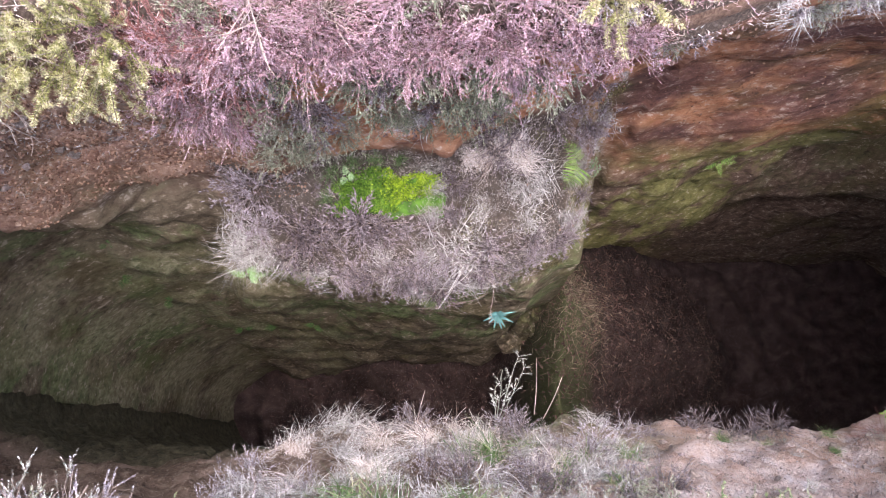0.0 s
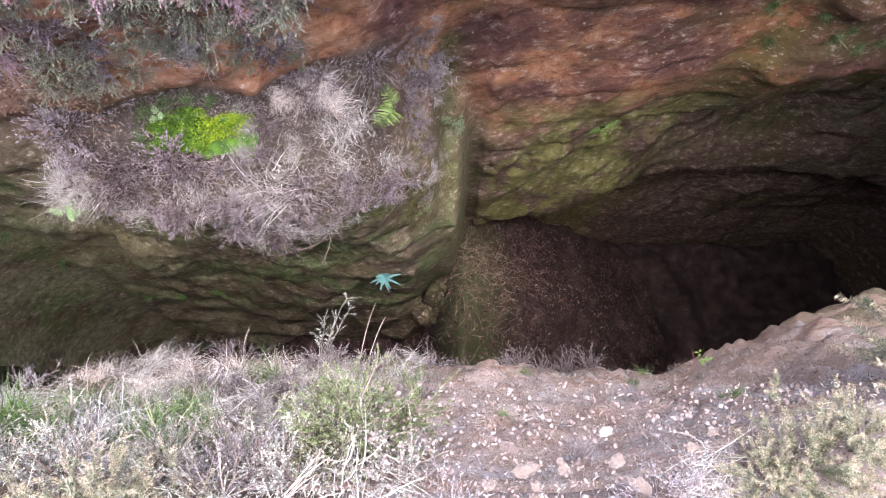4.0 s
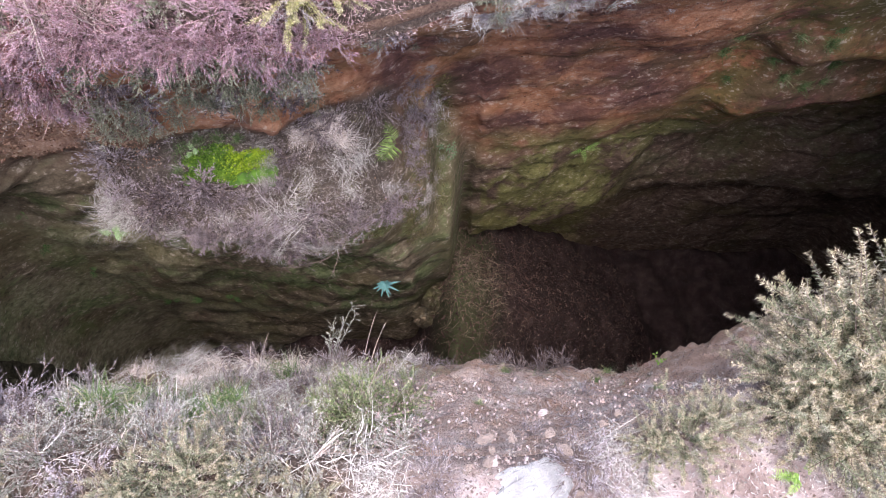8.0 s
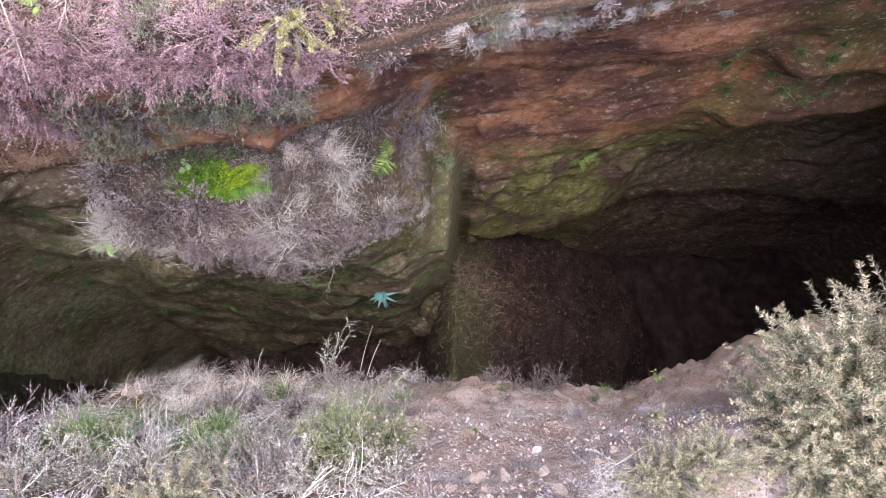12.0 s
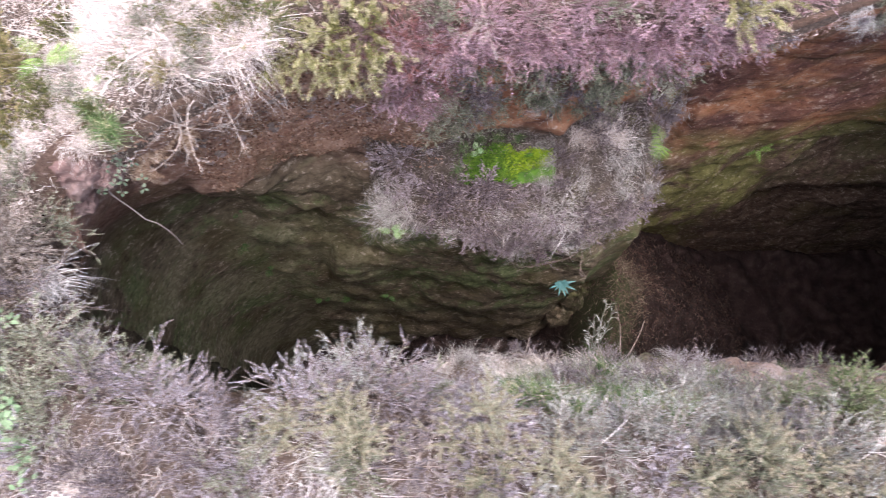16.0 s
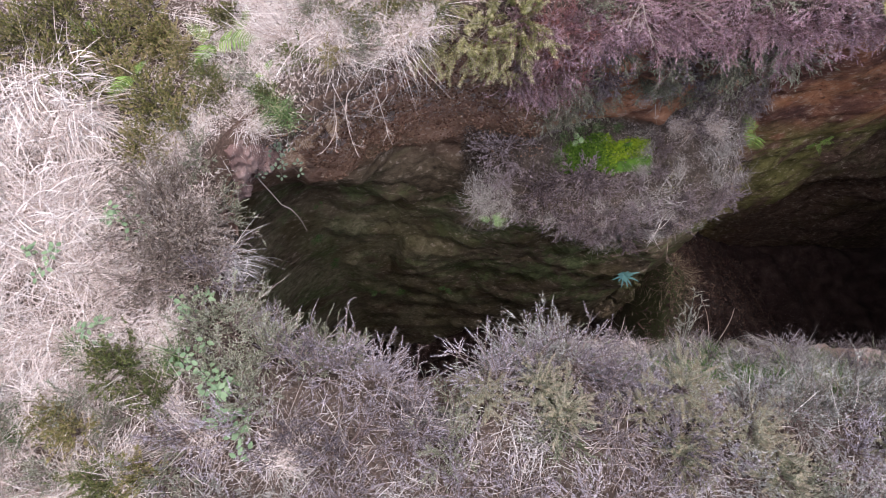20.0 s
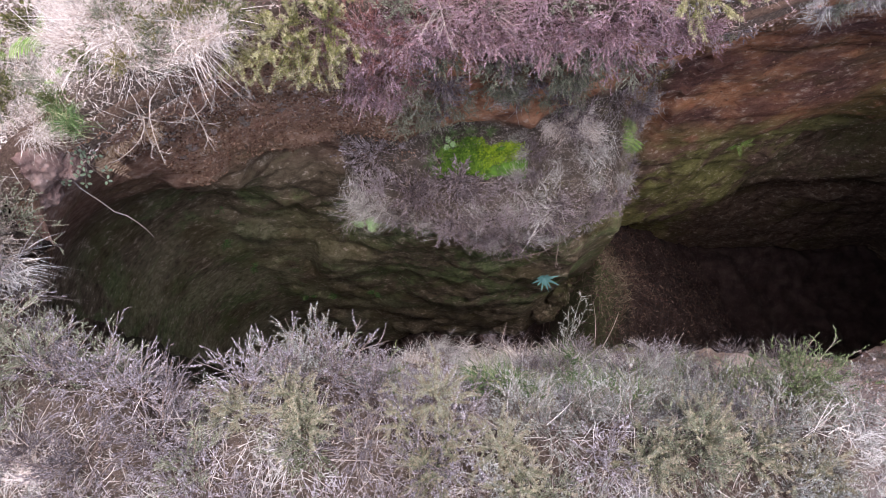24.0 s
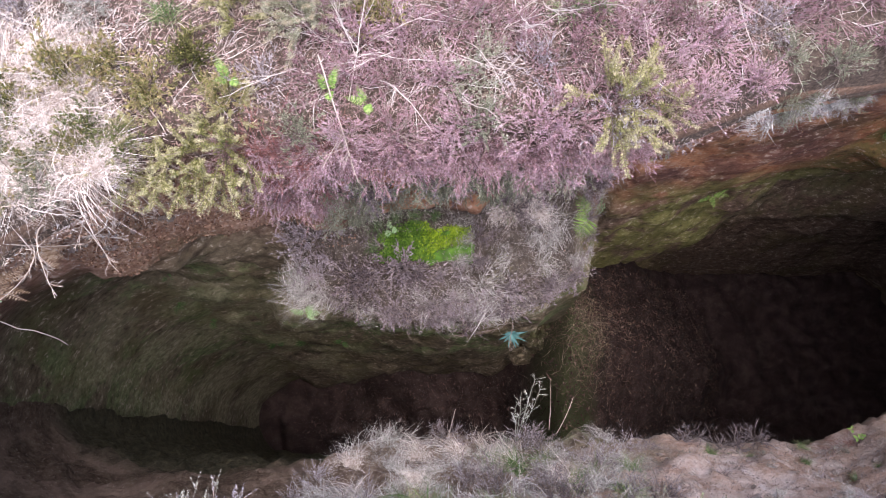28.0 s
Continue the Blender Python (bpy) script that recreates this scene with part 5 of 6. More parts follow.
BLEACHED = leaf_material("sun_bleached_wood", [(0.0, (0.36, 0.29, 0.26)), (0.5, (0.54, 0.46, 0.42)), (1.0, (0.68, 0.61, 0.57))], 0.75)


def hanging_root():
    r = np.random.default_rng(2)
    ob = thing("hanging_root", "thin pale root hanging into the cut", "root")
    t = np.linspace(0, 1, 14)[:, None]
    line = np.array([[-4.55, 1.4, -0.08]]) + t * np.array([[0.38, -0.28, -2.0]]) + np.sin(t * 9) * 0.02 + r.normal(0, 0.008, (14, 3))
    part("root", tubes(line[None], 0.009, 0.004, 5), BLEACHED, ob, smooth=True)
    return ob


hanging_root()
edge_roots = [branch("bare_root", "tangled bare root at the eroded edge", 170 + i, 0.42, 8, WHITE_TWIG, 0.0065, 0.6) for i in range(3)]
ALL_FIRST.append(edge_roots)
for n, (x, z) in enumerate(((-3.45, -0.3), (-3.3, -0.45), (-3.15, -0.3), (-3.55, -0.45), (-3.0, -0.3), (-3.3, -0.2), (-3.65, -0.5), (-2.9, -0.3), (-3.4, -0.6), (-3.2, -0.7), (-3.6, -0.3), (-3.5, -0.75), (-3.05, -0.5), (-3.7, -0.35))):
    copy_thing(edge_roots[n % 3], Matrix.Translation(on_wall("far", x, z)) @ pose(0, 0, 0, 25 * n, 25 + 45 * (n % 3), (-150, -60, -20, 15, -110)[n % 5]))
sticks = [branch("dead_branch", "bleached bare branch rising out of the heather", 180 + i, 0.8, 8, BLEACHED, 0.0048, 0.3) for i in range(4)]
ALL_FIRST.append(sticks)
for n in range(31):
    if n < 22:
        x, y = rng.uniform(-1.7, 0.5), rng.uniform(2.65, 3.5)
    elif n < 28:
        x, y = rng.uniform(1.2, 3.0), rng.uniform(2.8, 3.5)
    else:
        x, y = rng.uniform(-3.0, 1.6), rng.uniform(-1.5, -0.8)
    copy_thing(sticks[n % 4], Matrix.Translation(on_ground(x, y)) @ pose(0, 0, 0, rng.uniform(-30, 30), rng.uniform(-42, -24), rng.uniform(-180, 180)) @ Matrix.Scale(rng.uniform(0.75, 1.1) * (0.5 if y < 0 else 1.0), 4))
branch("dead_branch", "long thin bare stem arching over the rim", 190, 0.8, 2, WHITE_TWIG, 0.0045, 0.35).matrix_basis = pose(1.75, 3.45, 0.36, 0, 10, -48)
branch("dead_branch", "forked pale branch with withered tips", 191, 0.9, 12, WHITE_TWIG, 0.007, 0.1).matrix_basis = pose(-1.25, 2.85, 0.36, 0, 34, -70)

for n in range(12):
    x, y = rng.uniform(-5.8, -4.5), rng.uniform(-1.4, -0.35)
    copy_thing((green_tuft, grey_green, shrub)[n % 3][n % 2], stand(on_ground(x, y) + Vector((0, 0, 0.05)), (rng.normal(0, 0.2), rng.normal(0, 0.2), 1), n, rng.uniform(0.6, 0.95)))

# ---- near bank ----
for x in np.arange(-4.4, 1.75, 0.36):
    for row, (y, z) in enumerate(((-1.75, None), (-1.4, None), (-1.05, None), (None, -0.15), (None, -0.6), (None, -1.1), (None, -1.7), (None, -2.3))):
        px = x + rng.uniform(-0.14, 0.14)
        if z is None:
            p = on_ground(px, y + rng.uniform(-0.12, 0.12))
            up = (rng.normal(0, 0.2), 0.1 + rng.normal(0, 0.15), 1)
        else:
            p = on_wall("near", px, z + rng.uniform(-0.15, 0.15))
            up = (rng.normal(0, 0.2), 0.55, 0.85)
        if row > 4 and px < -1.6:
            continue
        roll = rng.random()
        strawy = 0.12 if row < 6 else 0.7
        if row >= 5 and px > 0.3:
            strawy = 0.4
        size = rng.uniform(0.8, 1.15)
        if roll < strawy:
            kind = near_straw[int(rng.integers(3))]
        elif roll < strawy + 0.12:
            kind = green_tuft[int(rng.integers(2))] if row > 5 else grey_green[int(rng.integers(2))]
        elif px > -0.6 and row < 7 and roll < 0.75:
            kind = pale[int(rng.integers(3))]
        elif px < -3.3 and roll < 0.6:
            kind = grey_green[int(rng.integers(2))]
        else:
            kind = near_heather[int(rng.integers(3))] if roll < 0.92 else pale[int(rng.integers(3))]
        copy_thing(kind, stand(p, up, rng.uniform(0, 6), size))
for x in np.arange(-2.1, 1.75, 0.25):
    for z in (-2.6, -3.1, -3.6, -4.05):
        if rng.random() < 0.12 or x < -2.0 + 0.48 * (-2.6 - z):
            continue
        p = on_wall("near", x + rng.uniform(-0.1, 0.1), z + rng.uniform(-0.12, 0.12))
        roll = rng.random()
        kind = (straw if roll < 0.15 else near_heather if roll < 0.4 else near_straw)[int(rng.integers(3))]
        copy_thing(kind, stand(p, (rng.normal(0, 0.2), 0.7, 0.8), rng.uniform(0, 6), rng.uniform(0.75, 1.05)))
for x, y, z, s in ((-1.9, -0.5, -0.4, 1.0), (-2.15, -0.62, -0.2, 1.0), (-1.65, -0.6, -0.4, 0.9), (-1.95, -0.45, -0.1, 0.9)):
    copy_thing(pale[0], stand((x, y, z), (0, 0.3, 1), x, s))
for x, y, s in ((-1.34, -0.85, 0.6), (-1.14, -1.15, 0.75), (-2.4, -0.8, 0.6), (0.6, -0.95, 0.85), (0.25, -1.1, 0.8), (0.9, -1.05, 0.8), (1.3, -1.2, 0.8)):
    copy_thing(gorse_pale[int(rng.integers(2))], stand(on_ground(x, y), (0, 0.2, 1), x * 5, s * 0.75))
for x, z, s in ((1.55, -0.5, 1.25), (1.4, -0.7, 1.1), (1.3, -1.3, 1.0), (1.5, -1.6, 0.9), (1.15, -1.8, 0.9), (-3.4, -0.2, 0.8)):
    copy_thing(grey_green[1], stand(on_wall("near", x, z), (0, 0.6, 1), x * 3, s))
FRESH = leaf_material("fresh_green_shrub_leaves", [(0.0, (0.06, 0.08, 0.03)), (0.4, (0.15, 0.185, 0.08)), (0.75, (0.25, 0.29, 0.14)), (1.0, (0.37, 0.39, 0.23))], 0.75, 0.35)
fresh = heather("green_shrub", "light green heath shrub on the near bank", FRESH, 128, 0.34, 44, 24, 5, 80, 0.1, 0.8, 0.9, TWIG, 0.0075, group="green shrubs")
ALL_FIRST.append([fresh])
for x, y, z, s in ((1.57, -0.62, -0.5, 1.15), (1.8, -0.55, -0.75, 0.9), (1.3, -0.6, -0.8, 0.9), (-1.5, -0.6, -0.5, 0.8), (-1.9, -1.05, -0.1, 0.7)):
    copy_thing(fresh, stand((x, y, z), (0, 0.3, 1), x * 3, s))
for x, z, s in ((1.0, -2.5, 1.2), (1.2, -2.9, 1.2), (0.4, -2.9, 1.2), (1.5, -2.4, 1.1), (0.15, -3.1, 1.1), (1.7, -3.0, 1.0), (0.8, -3.3, 1.0)):
    copy_thing(green_tuft[int(rng.integers(2))], stand(on_wall("near", x, z), (0, 0.7, 1), x * 3, s))


def dry_stalk():
    """Bare stems that lean out over the cut, with bristly heads."""
    r = np.random.default_rng(119)
    made = thing("dry_stalk", "tall dry stalk with bristly seed heads leaning off the lip", "stalk")
    foot = np.array(on_wall("near", 0.58, -4.35)) - np.array([0, 0.05, 0.02])
    ends = np.array([(0.87, 1.0, -4.2), (0.95, 0.9, -4.15), (0.68, 0.82, -4.1), (0.6, 0.7, -4.2), (0.76, 0.72, -4.15)])
    t = np.linspace(0, 1, 8)[None, :, None]
    lines = foot + (ends - foot)[:, None] * t + r.normal(0, 0.012, (5, 8, 3)) * t
    lines[..., 2] += 0.12 * np.sin(t[..., 0] * 3.1)
    for line in lines:
        stem = part("stem", tubes(line[None], 0.007, 0.003, 4), PALE_HEATHER, made)
        p, d, u = on_lines(r, line[None], 9, 0.45, 1.0)
        fork = arcs(r, p, unit(d * 0.9 + r.normal(0, 0.55, d.shape)), 0.13 * r.uniform(0.5, 1.2, len(p)), 0.0, 4, 0.2)
        q, e, u = on_lines(r, fork, 26, 0.35, 1.0)
        out = unit(unit(np.cross(e, r.normal(0, 1, e.shape))) + 0.9 * e)
        part("seed_head", bundle([tubes(fork, 0.003, 0.0016), leaflets_at(r, q, q + out * (0.022 * r.uniform(0.5, 1.2, len(q)))[:, None], 0.006)]), PALE_HEATHER, stem)
    return made


dry_stalk()
for n, (a, b) in enumerate((((1.05, 0.35, -4.35), (1.16, 1.05, -4.7)), ((1.15, 0.3, -4.35), (1.35, 0.75, -4.1)), ((-0.3, 0.25, -4.3), (-0.2, 0.6, -4.05)))):
    blade = thing("dry_grass", "single thin dry grass stem over the lip", "grass", "single dry grasses")
    t = np.linspace(0, 1, 8)[:, None]
    part("stem", tubes((np.array(a) + (np.array(b) - np.array(a)) * t + np.array([0, 0, 0.1]) * np.sin(t * 3.1))[None], 0.006, 0.003, 3), STRAW, blade)
for x, z, s in ((2.25, -4.0, 0.6), (2.9, -4.1, 0.65), (3.1, -4.0, 0.8), (3.4, -4.1, 0.9), (3.7, -4.1, 0.8), (2.75, -4.2, 0.5), (4.1, -4.2, 0.45), (1.9, -3.6, 0.7)):
    copy_thing(near_heather[int(rng.integers(3))], stand(on_wall("near", x, z), (0, 0.4, 1), x * 3, s))
for x, z in ((3.2, -3.8), (3.45, -3.9), (4.3, -4.2), (2.9, -3.7)):
    copy_thing(green_tuft[0], stand(on_wall("near", x, z), (0, 0.5, 1), x * 3, 0.6))

for x in np.arange(-4.4, -1.2, 0.26):
    y = wall_y("near", x, -0.3)
    kind = (grey_green if -4.3 < x < -3.7 else near_heather)[int(rng.integers(2))]
    notch = -3.1 < x < -2.36
    copy_thing(kind, stand((x, y - (0.12 if notch else 0.04), ground_z(x, y - 0.15) - 0.06), (0, 0.2 if notch else 0.4, 1), rng.uniform(0, 6), 0.7 if notch else rng.uniform(0.9, 1.15)))
    if not notch:
        copy_thing(near_heather[int(rng.integers(3))], stand(on_wall("near", x, -0.55), (0.2, 0.8, 0.9), rng.uniform(0, 6), 0.7))

for n in range(26):
    x, z = rng.uniform(1.9, 4.6), rng.uniform(-3.9, -0.5)
    kind = (near_straw, near_heather, green_tuft, pale)[n % 4]
    copy_thing(kind[n % 2], stand(on_wall("near", x, z), (0, 0.6, 1), n, rng.uniform(0.25, 0.5)))

copy_thing(dead, stand(on_wall("far", 1.62, -3.65), (0.2, -0.6, 0.7), 2.0, 0.42))
copy_thing(dead, stand(on_wall("near", 4.8, -4.1), (0, 0.4, 1), 1.0, 0.5))
bramble("leafy_sprout", "bright green leafy sprout on the bank's lip", 199, 9, 0.12, 0.04, FERN).matrix_basis = stand(on_wall("near", 5.05, -4.1), (0, 0.4, 1), 0, 1.3)

for x, y, s in ((-1.92, -0.85, 0.7), (-1.1, -0.72, 0.75), (-0.7, -1.0, 0.7), (-0.58, -1.25, 0.7), (-2.05, -0.7, 0.6), (-1.0, -0.95, 0.5)):
    copy_thing(gorse_pale[int(rng.integers(2))], stand(on_ground(x, y) + Vector((0, 0, 0.12)), (0, 0.15, 1), x * 6, s * 0.8, 0.05))
for n in range(16):
    copy_thing(green_tuft[n % 2], stand(on_wall("near", rng.uniform(-0.9, 0.5), rng.uniform(-2.4, -0.8)) + Vector((0, 0.05, 0.08)), (0, 0.5, 1), n, rng.uniform(0.8, 1.2)))

# ---- stony ground and gorse ----
for x, y, s, up in ((4.75, -0.5, 1.5, (-0.2, 0.7, 1)), (5.1, -0.4, 1.7, (0, 0.8, 1)), (4.55, -0.55, 1.2, (-0.6, 0.5, 1)), (5.4, -0.45, 1.7, (0, 0.6, 1)), (5.0, -0.75, 1.2, (0, 0, 1)), (4.65, -0.4, 1.4, (-0.5, 1.0, 0.8)), (5.6, -0.8, 1.3, (0, 0, 1)), (4.95, -0.35, 1.6, (0.1, 1.3, 0.8)), (4.45, -0.5, 0.8, (-0.3, 0.6, 1)), (5.3, -0.35, 1.6, (0.3, 1.2, 0.9)),
                    (3.65, -0.78, 0.7, (0, 0.2, 1)), (3.85, -0.7, 0.6, (0.2, 0.3, 1)), (3.45, -0.82, 0.5, (-0.2, 0.2, 1))):
    copy_thing(gorse_pale[int(rng.integers(2))], stand(on_ground(x, y), up, x * 6, s))
for x, y, s in ((4.6, -0.78, 1.0), (4.9, -0.88, 1.1), (5.2, -0.75, 1.2), (4.35, -0.62, 0.8), (4.7, -0.55, 1.2), (5.1, -1.05, 0.9), (4.45, -0.72, 0.7)):
    copy_thing(gorse_pale[int(rng.integers(2))], stand(on_ground(x, y), (rng.normal(0, 0.3), 0.2, 1), x * 6, s))
for x, y in ((4.5, -0.7), (4.8, -0.7), (5.0, -0.9), (4.65, -0.9), (5.2, -0.6)):
    copy_thing(green_tuft[int(rng.integers(2))], stand(on_ground(x, y) + Vector((0, 0, 0.05)), (0, 0.2, 1), x * 6, 0.9))
    copy_thing(near_straw[int(rng.integers(3))], stand(on_ground(x + 0.12, y - 0.08) + Vector((0, 0, 0.05)), (0, 0.2, 1), x * 6, 0.9))
for x, y, s in ((3.0, -0.95, 0.8), (3.2, -0.85, 0.8), (3.1, -1.15, 0.9), (3.35, -1.0, 0.7), (2.1, -1.05, 0.8), (1.95, -1.3, 0.9)):
    copy_thing((near_heather if x < 3.15 else near_straw)[int(rng.integers(3))], stand(on_ground(x, y), (0, 0.2, 1), x * 6, s))
fern("fern", "small bright fern on stony ground by the gorse", FERN, 165, 6, 0.24, 0.035, 40, 75).matrix_basis = stand(on_ground(4.34, -1.0), (0, 0, 1))
STONE = soil_material("pale_quartz_stone")
CRUMBS = leaf_material("pale_rock_crumbs", [(0.0, (0.12, 0.085, 0.075)), (0.5, (0.22, 0.165, 0.155)), (0.85, (0.29, 0.235, 0.225)), (1.0, (0.37, 0.32, 0.32))], 0.9)
EARTH_CRUMBS = leaf_material("red_brown_earth_crumbs", [(0.0, (0.11, 0.055, 0.035)), (0.5, (0.27, 0.155, 0.105)), (0.9, (0.34, 0.215, 0.155)), (1.0, (0.44, 0.32, 0.25))], 0.9)
for node in STONE.node_tree.nodes:
    if node.type == "VALTORGB":
        for e, c in zip(node.color_ramp.elements, ((0.19, 0.18, 0.18), (0.31, 0.3, 0.305), (0.47, 0.465, 0.48))):
            e.color = (*c, 1)
GREY_STONE = soil_material("grey_slate_stone")
for node in GREY_STONE.node_tree.nodes:
    if node.type == "VALTORGB":
        for e, c in zip(node.color_ramp.elements, ((0.11, 0.08, 0.07), (0.22, 0.17, 0.15), (0.36, 0.29, 0.26))):
            e.color = (*c, 1)


def stone(label, material, seed, p, sx, sy, sz, turn=0.0):
    ob = tagged(new("stone", mesh_of("stone", *stone_shape(seed, sx, sy, sz, 2, 0.55), smooth=False)), label, "stone")
    ob.data.materials.append(material)
    ob.matrix_basis = Matrix.Translation(p) @ pose(0, 0, 0, 0, 0, turn)
    return ob


boulder = tagged(new("boulder", mesh_of("boulder", *stone_shape(1, 0.32, 0.2, 0.05, 5, 0.2, False), smooth=False)), "broad pale quartz boulder sunk in gravel", "stone")
boulder.data.materials.append(STONE)
boulder.matrix_basis = Matrix.Translation(on_ground(2.68, -1.1)) @ pose(0, 0, 0, 0, 0, 20)
for n in range(16):
    th, d = n * 2.4, 0.24 + 0.16 * (n / 16) ** 0.5
    s = rng.uniform(0.03, 0.075)
    stone("angular pale rock fragment beside the boulder", GREY_STONE, 140 + n, on_ground(2.68 + d * math.cos(th) * 1.2, -1.1 + d * math.sin(th)) + Vector((0, 0, 0.05 - 0.12 * d)), s, s * 0.7, s * 0.45, n * 51)
for n, (x, y, s) in enumerate(((3.85, -0.97, 0.09), (3.95, -1.05, 0.06), (4.7, -0.95, 0.07), (4.85, -1.0, 0.1), (4.2, -0.85, 0.05), (3.7, -1.1, 0.07), (2.3, -0.95, 0.08), (2.45, -0.85, 0.05), (4.45, -0.8, 0.06), (5.0, -1.15, 0.08))):
    stone("small pale stone lying on stony soil", GREY_STONE, 5 + n, on_ground(x, y), s * 0.5, s * 0.4, s * 0.3, n * 40)
for n in range(44):
    x, y = rng.uniform(1.9, 5.0), rng.uniform(-1.6, -0.55)
    s = rng.uniform(0.015, 0.045)
    stone("small angular stone in the pinkish soil", (GREY_STONE, CRUMBS, GREY_STONE)[n % 3], 240 + n, on_ground(x, y), s, s * 0.75, s * 0.5, n * 53)
for n in range(54):
    x, z = rng.uniform(1.9, 4.6), rng.uniform(-4.0, -0.7)
    s = rng.uniform(0.025, 0.07)
    stone("grey stone stuck in the earth bank", GREY_STONE if n % 3 else SOIL, 40 + n, on_wall("near", x, z), s, s * 0.8, s * 0.7, n * 37)
for n in range(40):
    x, z = rng.uniform(-4.0, -1.9), rng.uniform(-2.1, -0.8)
    s = rng.uniform(0.02, 0.06)
    stone("brown stone stuck in the stony earth band", GREY_STONE if n % 3 else SOIL, 90 + n, on_wall("far", x, z), s, s * 0.8, s * 0.7, n * 37)


def gravel(name, label, places, seed, lo, hi, material):
    r = np.random.default_rng(seed)
    shapes = [stone_shape(seed + k, 1, 0.8, 0.6, 1, 0.3) for k in range(5)]
    pieces = []
    for p in places:
        v, f = shapes[int(r.integers(5))]
        q = np.array(Euler(r.uniform(0, 6, 3)).to_matrix())
        pieces.append((v @ q.T * r.uniform(lo, hi) + np.array(p), f))
    ob = tagged(new(name, mesh_of(name, *bundle(pieces), smooth=False)), label, "gravel", kind="stuff")
    ob.data.materials.append(material)


gravel("gravel", "loose pinkish gravel on the near bank and its edge", [on_wall("near", rng.uniform(1.5, 5.5), rng.uniform(-4.3, -0.2)) for _ in range(4500)] + [on_ground(rng.uniform(1.7, 5.5), rng.uniform(-1.7, -0.4)) for _ in range(5000)], 7, 0.004, 0.016, CRUMBS)
gravel("gravel", "stony crumbs in the broken earth band", [on_wall("far", rng.uniform(-4.2, -1.4), rng.uniform(-2.9, -0.4)) for _ in range(6000)] + [on_wall("far", rng.uniform(0.8, 7.0), rng.uniform(-5.0, -0.6)) for _ in range(1000)], 8, 0.006, 0.026, EARTH_CRUMBS)


def litter(name, label, places, seed, length, width, material, flat=0.25):
    """Fallen leaves and dead blades strewn over the debris."""
    r = np.random.default_rng(seed)
    p = np.array(places)
    d = unit(r.normal(0, 1, p.shape) * (1, 1, flat))
    lines = arcs(r, p + np.array([0, 0, 0.015]), d, length * r.uniform(0.4, 1.2, len(p)), 0.1, 4, 0.2)
    ob = tagged(new(name, mesh_of(name, *ribbons(lines, width * r.uniform(0.6, 1.3, len(p)), (0.5, 1, 0.8, 0.1), r), smooth=False)), label, "litter", kind="stuff")
    ob.data.materials.append(material)


def floor_places(n, x0, x1, y0, y1):
    out = []
    for _ in range(n):
        x, y = rng.uniform(x0, x1), rng.uniform(y0, y1)
        out.append((x, y, floor_z(x, y)))
    return out


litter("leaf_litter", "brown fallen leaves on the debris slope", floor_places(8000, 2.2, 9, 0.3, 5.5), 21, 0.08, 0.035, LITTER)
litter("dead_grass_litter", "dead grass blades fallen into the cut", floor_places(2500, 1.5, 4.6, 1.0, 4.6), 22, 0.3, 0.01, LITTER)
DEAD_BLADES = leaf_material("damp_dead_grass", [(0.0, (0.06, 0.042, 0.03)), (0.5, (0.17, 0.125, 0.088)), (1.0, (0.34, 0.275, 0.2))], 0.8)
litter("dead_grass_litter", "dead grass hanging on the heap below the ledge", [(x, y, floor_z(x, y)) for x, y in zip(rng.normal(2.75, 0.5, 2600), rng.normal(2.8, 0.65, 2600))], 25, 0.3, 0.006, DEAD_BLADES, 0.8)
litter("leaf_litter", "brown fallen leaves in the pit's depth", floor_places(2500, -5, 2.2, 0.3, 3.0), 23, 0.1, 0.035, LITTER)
litter("straw_litter", "matted dead grass lying under the heather", [on_ground(rng.uniform(-6.6, 2.0), rng.uniform(-2.0, -0.85)) for _ in range(3500)] + [on_ground(rng.uniform(-6.6, -4.6), rng.uniform(-1, 3)) for _ in range(3500)] + [on_ground(x, wall_y("far", x, -0.3) + rng.uniform(0.25, 1.4)) for x in rng.uniform(-4.2, 3.2, 3000)], 24, 0.26, 0.0035, STRAW)



def cover(name, label, sources, n, seed, length, width, material, lift=0.01):
    """A mat of short dead sprigs over the surface where the given test holds."""
    r = np.random.default_rng(seed)
    spots = []
    for ob_name, holds in sources:
        data = bpy.data.objects[ob_name].data
        co = np.zeros(len(data.vertices) * 3, np.float32)
        data.vertices.foreach_get("co", co)
        co = co.reshape(-1, 3)
        spots.append(co[holds(co[:, 0], co[:, 1], co[:, 2])])
    spots = np.concatenate(spots)
    p = spots[r.integers(len(spots), size=n)] + r.uniform(-0.065, 0.065, (n, 3)) * (1, 1, 0.4) + np.array([0, 0, lift])
    d = unit(r.normal(0, 1, p.shape) * (1, 1, 0.5) + np.array([0, 0, 0.15]))
    ob = tagged(new(name, mesh_of(name, *leaflets_at(r, p, p + d * (length * r.uniform(0.4, 1.2, n))[:, None], width * r.uniform(0.6, 1.4, n)), smooth=False)), label, "litter", kind="stuff")
    ob.data.materials.append(material)


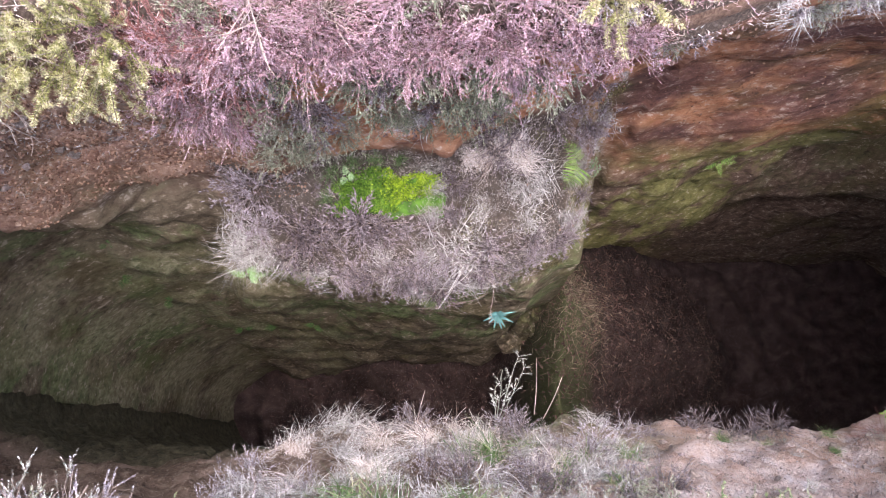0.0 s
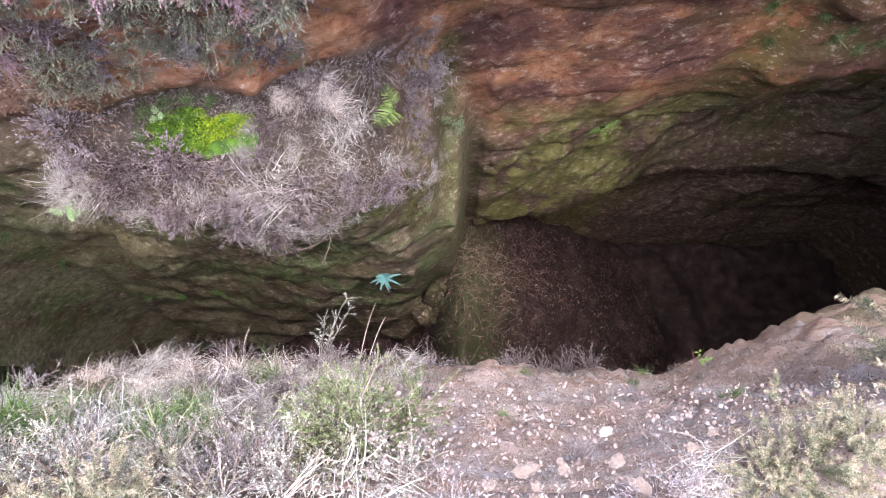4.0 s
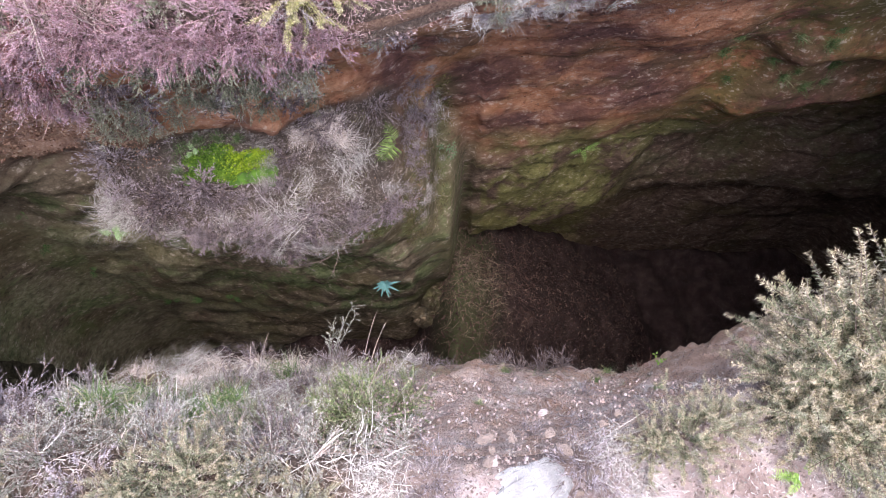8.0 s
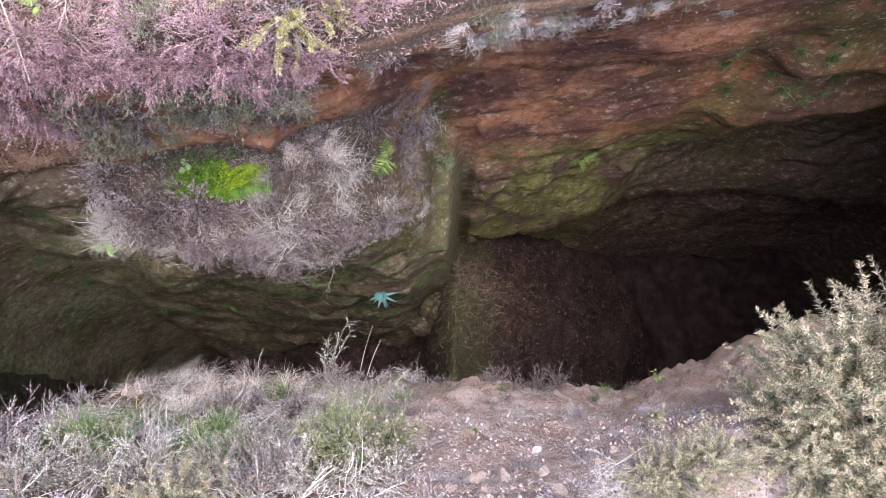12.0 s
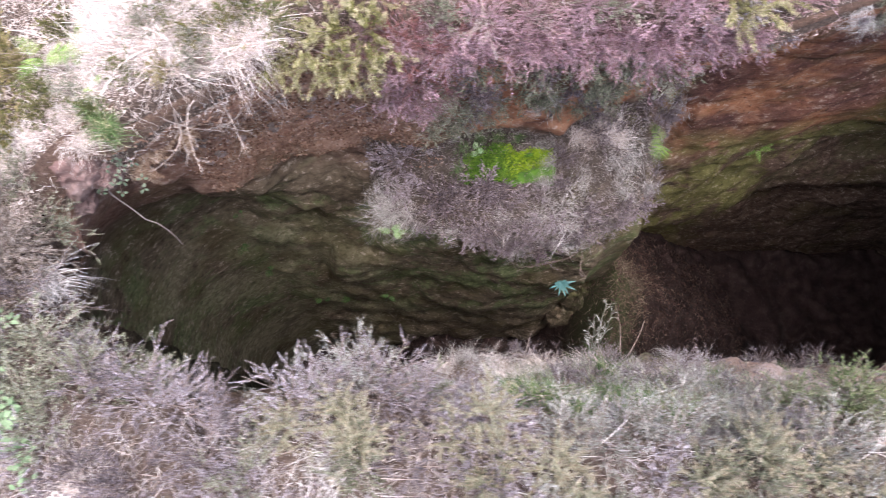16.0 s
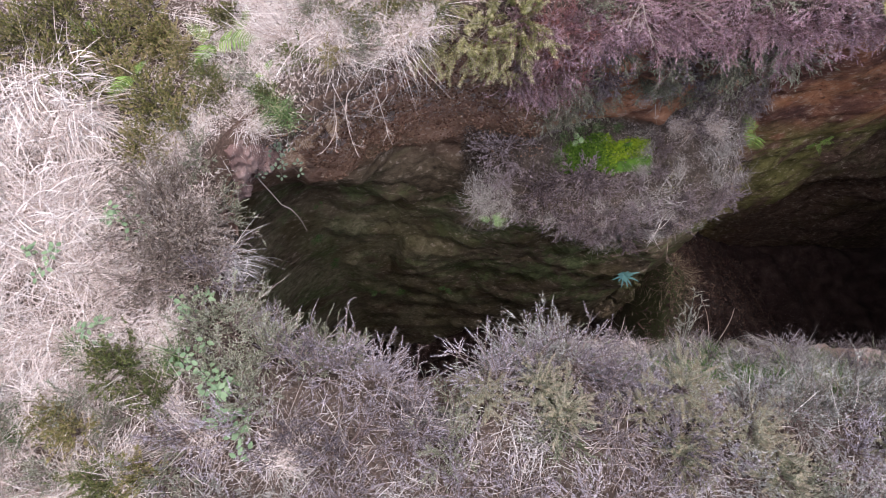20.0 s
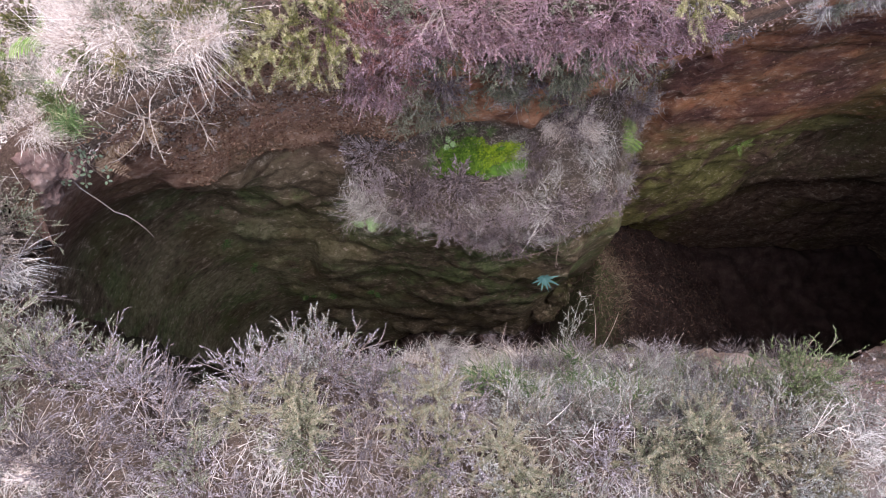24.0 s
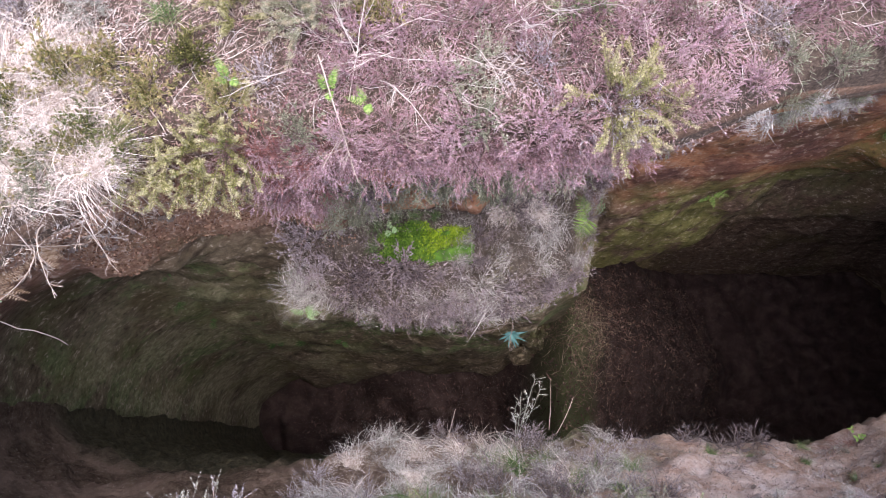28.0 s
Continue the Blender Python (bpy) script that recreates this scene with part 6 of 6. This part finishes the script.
MAT_BROWN = leaf_material("matted_heath_litter", [(0.0, (0.06, 0.05, 0.042)), (0.4, (0.17, 0.15, 0.135)), (0.75, (0.33, 0.295, 0.28)), (1.0, (0.54, 0.5, 0.48))], 0.85, 0.3)
# ledge sprigs coloured darker to stand in for shadow between the bushes
MAT_DARK = leaf_material("shade_dark_ledge_litter", [(0.0, (0.03, 0.022, 0.018)), (0.4, (0.075, 0.055, 0.047)), (0.75, (0.15, 0.12, 0.11)), (1.0, (0.32, 0.27, 0.25))], 0.85, 0.3)
MAT_OLIVE = leaf_material("olive_yellow_ledge_moss", [(0.0, (0.05, 0.046, 0.014)), (0.5, (0.14, 0.125, 0.045)), (1.0, (0.29, 0.25, 0.11))], 0.85, 0.4)
MAT_PINK = leaf_material("matted_pink_litter", [(0.0, (0.1, 0.05, 0.045)), (0.4, (0.26, 0.15, 0.14)), (0.75, (0.4, 0.27, 0.25)), (1.0, (0.58, 0.46, 0.43))], 0.85, 0.3)
cover("heath_litter", "mat of dead sprigs and grass under the near heather", [("ground", lambda x, y, z: (x > -6.6) & (x < 1.9) & (y < -0.3) & (y > -2.2)), ("wall_near", lambda x, y, z: (x > -4.4) & (x < 1.7) & (z > -2.2) & (z < -0.25))], 60000, 301, 0.06, 0.006, MAT_BROWN)
cover("heath_litter", "mat of bleached dead grass at the cut's end", [("ground", lambda x, y, z: (x > -6.9) & (x < -3.0) & (y > -0.6) & (y < 3.9) & ((y > 1.3) | (x < -4.5)))], 50000, 302, 0.08, 0.006, STRAW)
cover("heath_litter", "mat of pinkish dead sprigs under the far heather", [("ground", lambda x, y, z: (x > -3.2) & (x < 2.4) & (y > 2.2) & (y < 4.2)), ("wall_far", lambda x, y, z: (x > -3.2) & (x < 1.5) & (z > -0.5))], 60000, 303, 0.06, 0.006, MAT_PINK)
cover("heath_litter", "mat of dead sprigs on the ledge, darkened for shade between bushes", [("wall_far", lambda x, y, z: (x > -2.4) & (x < 1.5) & (z > -4.1) & (z < -2.7) & (y < 3.4))], 60000, 304, 0.06, 0.007, MAT_DARK)

cover("moss_mat", "olive-yellow moss creeping over the ledge", [("wall_far", lambda x, y, z: (x > 0.15) & (x < 1.5) & (z > -3.25) & (z < -2.8) & (y < 3.2) & (np.sin(x * 7) + np.sin(y * 9) > 0.2)), ("wall_far", lambda x, y, z: (x > -0.5) & (x < 1.8) & (z > -4.7) & (z < -4.0) & (np.sin(x * 6) + np.sin(z * 5) > 0.3)), ("wall_far", lambda x, y, z: (x > 1.5) & (x < 2.2) & (z > -6.2) & (z < -3.3) & (np.sin(x * 13) + np.sin(z * 7) > -0.3))], 14000, 305, 0.03, 0.012, MAT_OLIVE)
cover("heath_litter", "dry rootlets and dead sprigs on the earth bank", [("wall_near", lambda x, y, z: (x > 1.4) & (x < 5.2) & (z > -4.4) & (z < -0.1))], 6000, 306, 0.07, 0.005, MAT_BROWN)
cover("heath_litter", "dead sprigs caught on the broken earth band", [("wall_far", lambda x, y, z: (x > -4.3) & (x < -1.2) & (z > -2.2) & (z < -0.2)), ("wall_far", lambda x, y, z: (x > 1.0) & (x < 4.0) & (z > -1.4) & (z < -0.3) & (np.sin(x * 5) > 0.4))], 7000, 307, 0.07, 0.005, MAT_BROWN)
cover("heath_litter", "dry stalks and crumbs strewn over the stony soil", [("ground", lambda x, y, z: (x > 1.8) & (x < 5.4) & (y > -1.8) & (y < -0.3))], 9000, 308, 0.05, 0.006, MAT_BROWN)
# the first of each kind takes a place further along the heath
for k, kinds in enumerate(ALL_FIRST):
    for j, kind in enumerate(kinds):
        kind.matrix_basis = stand(on_ground(-6.4 + 0.55 * k, 3.4 + 0.45 * j), (0, 0, 1), k + j, 1.0)
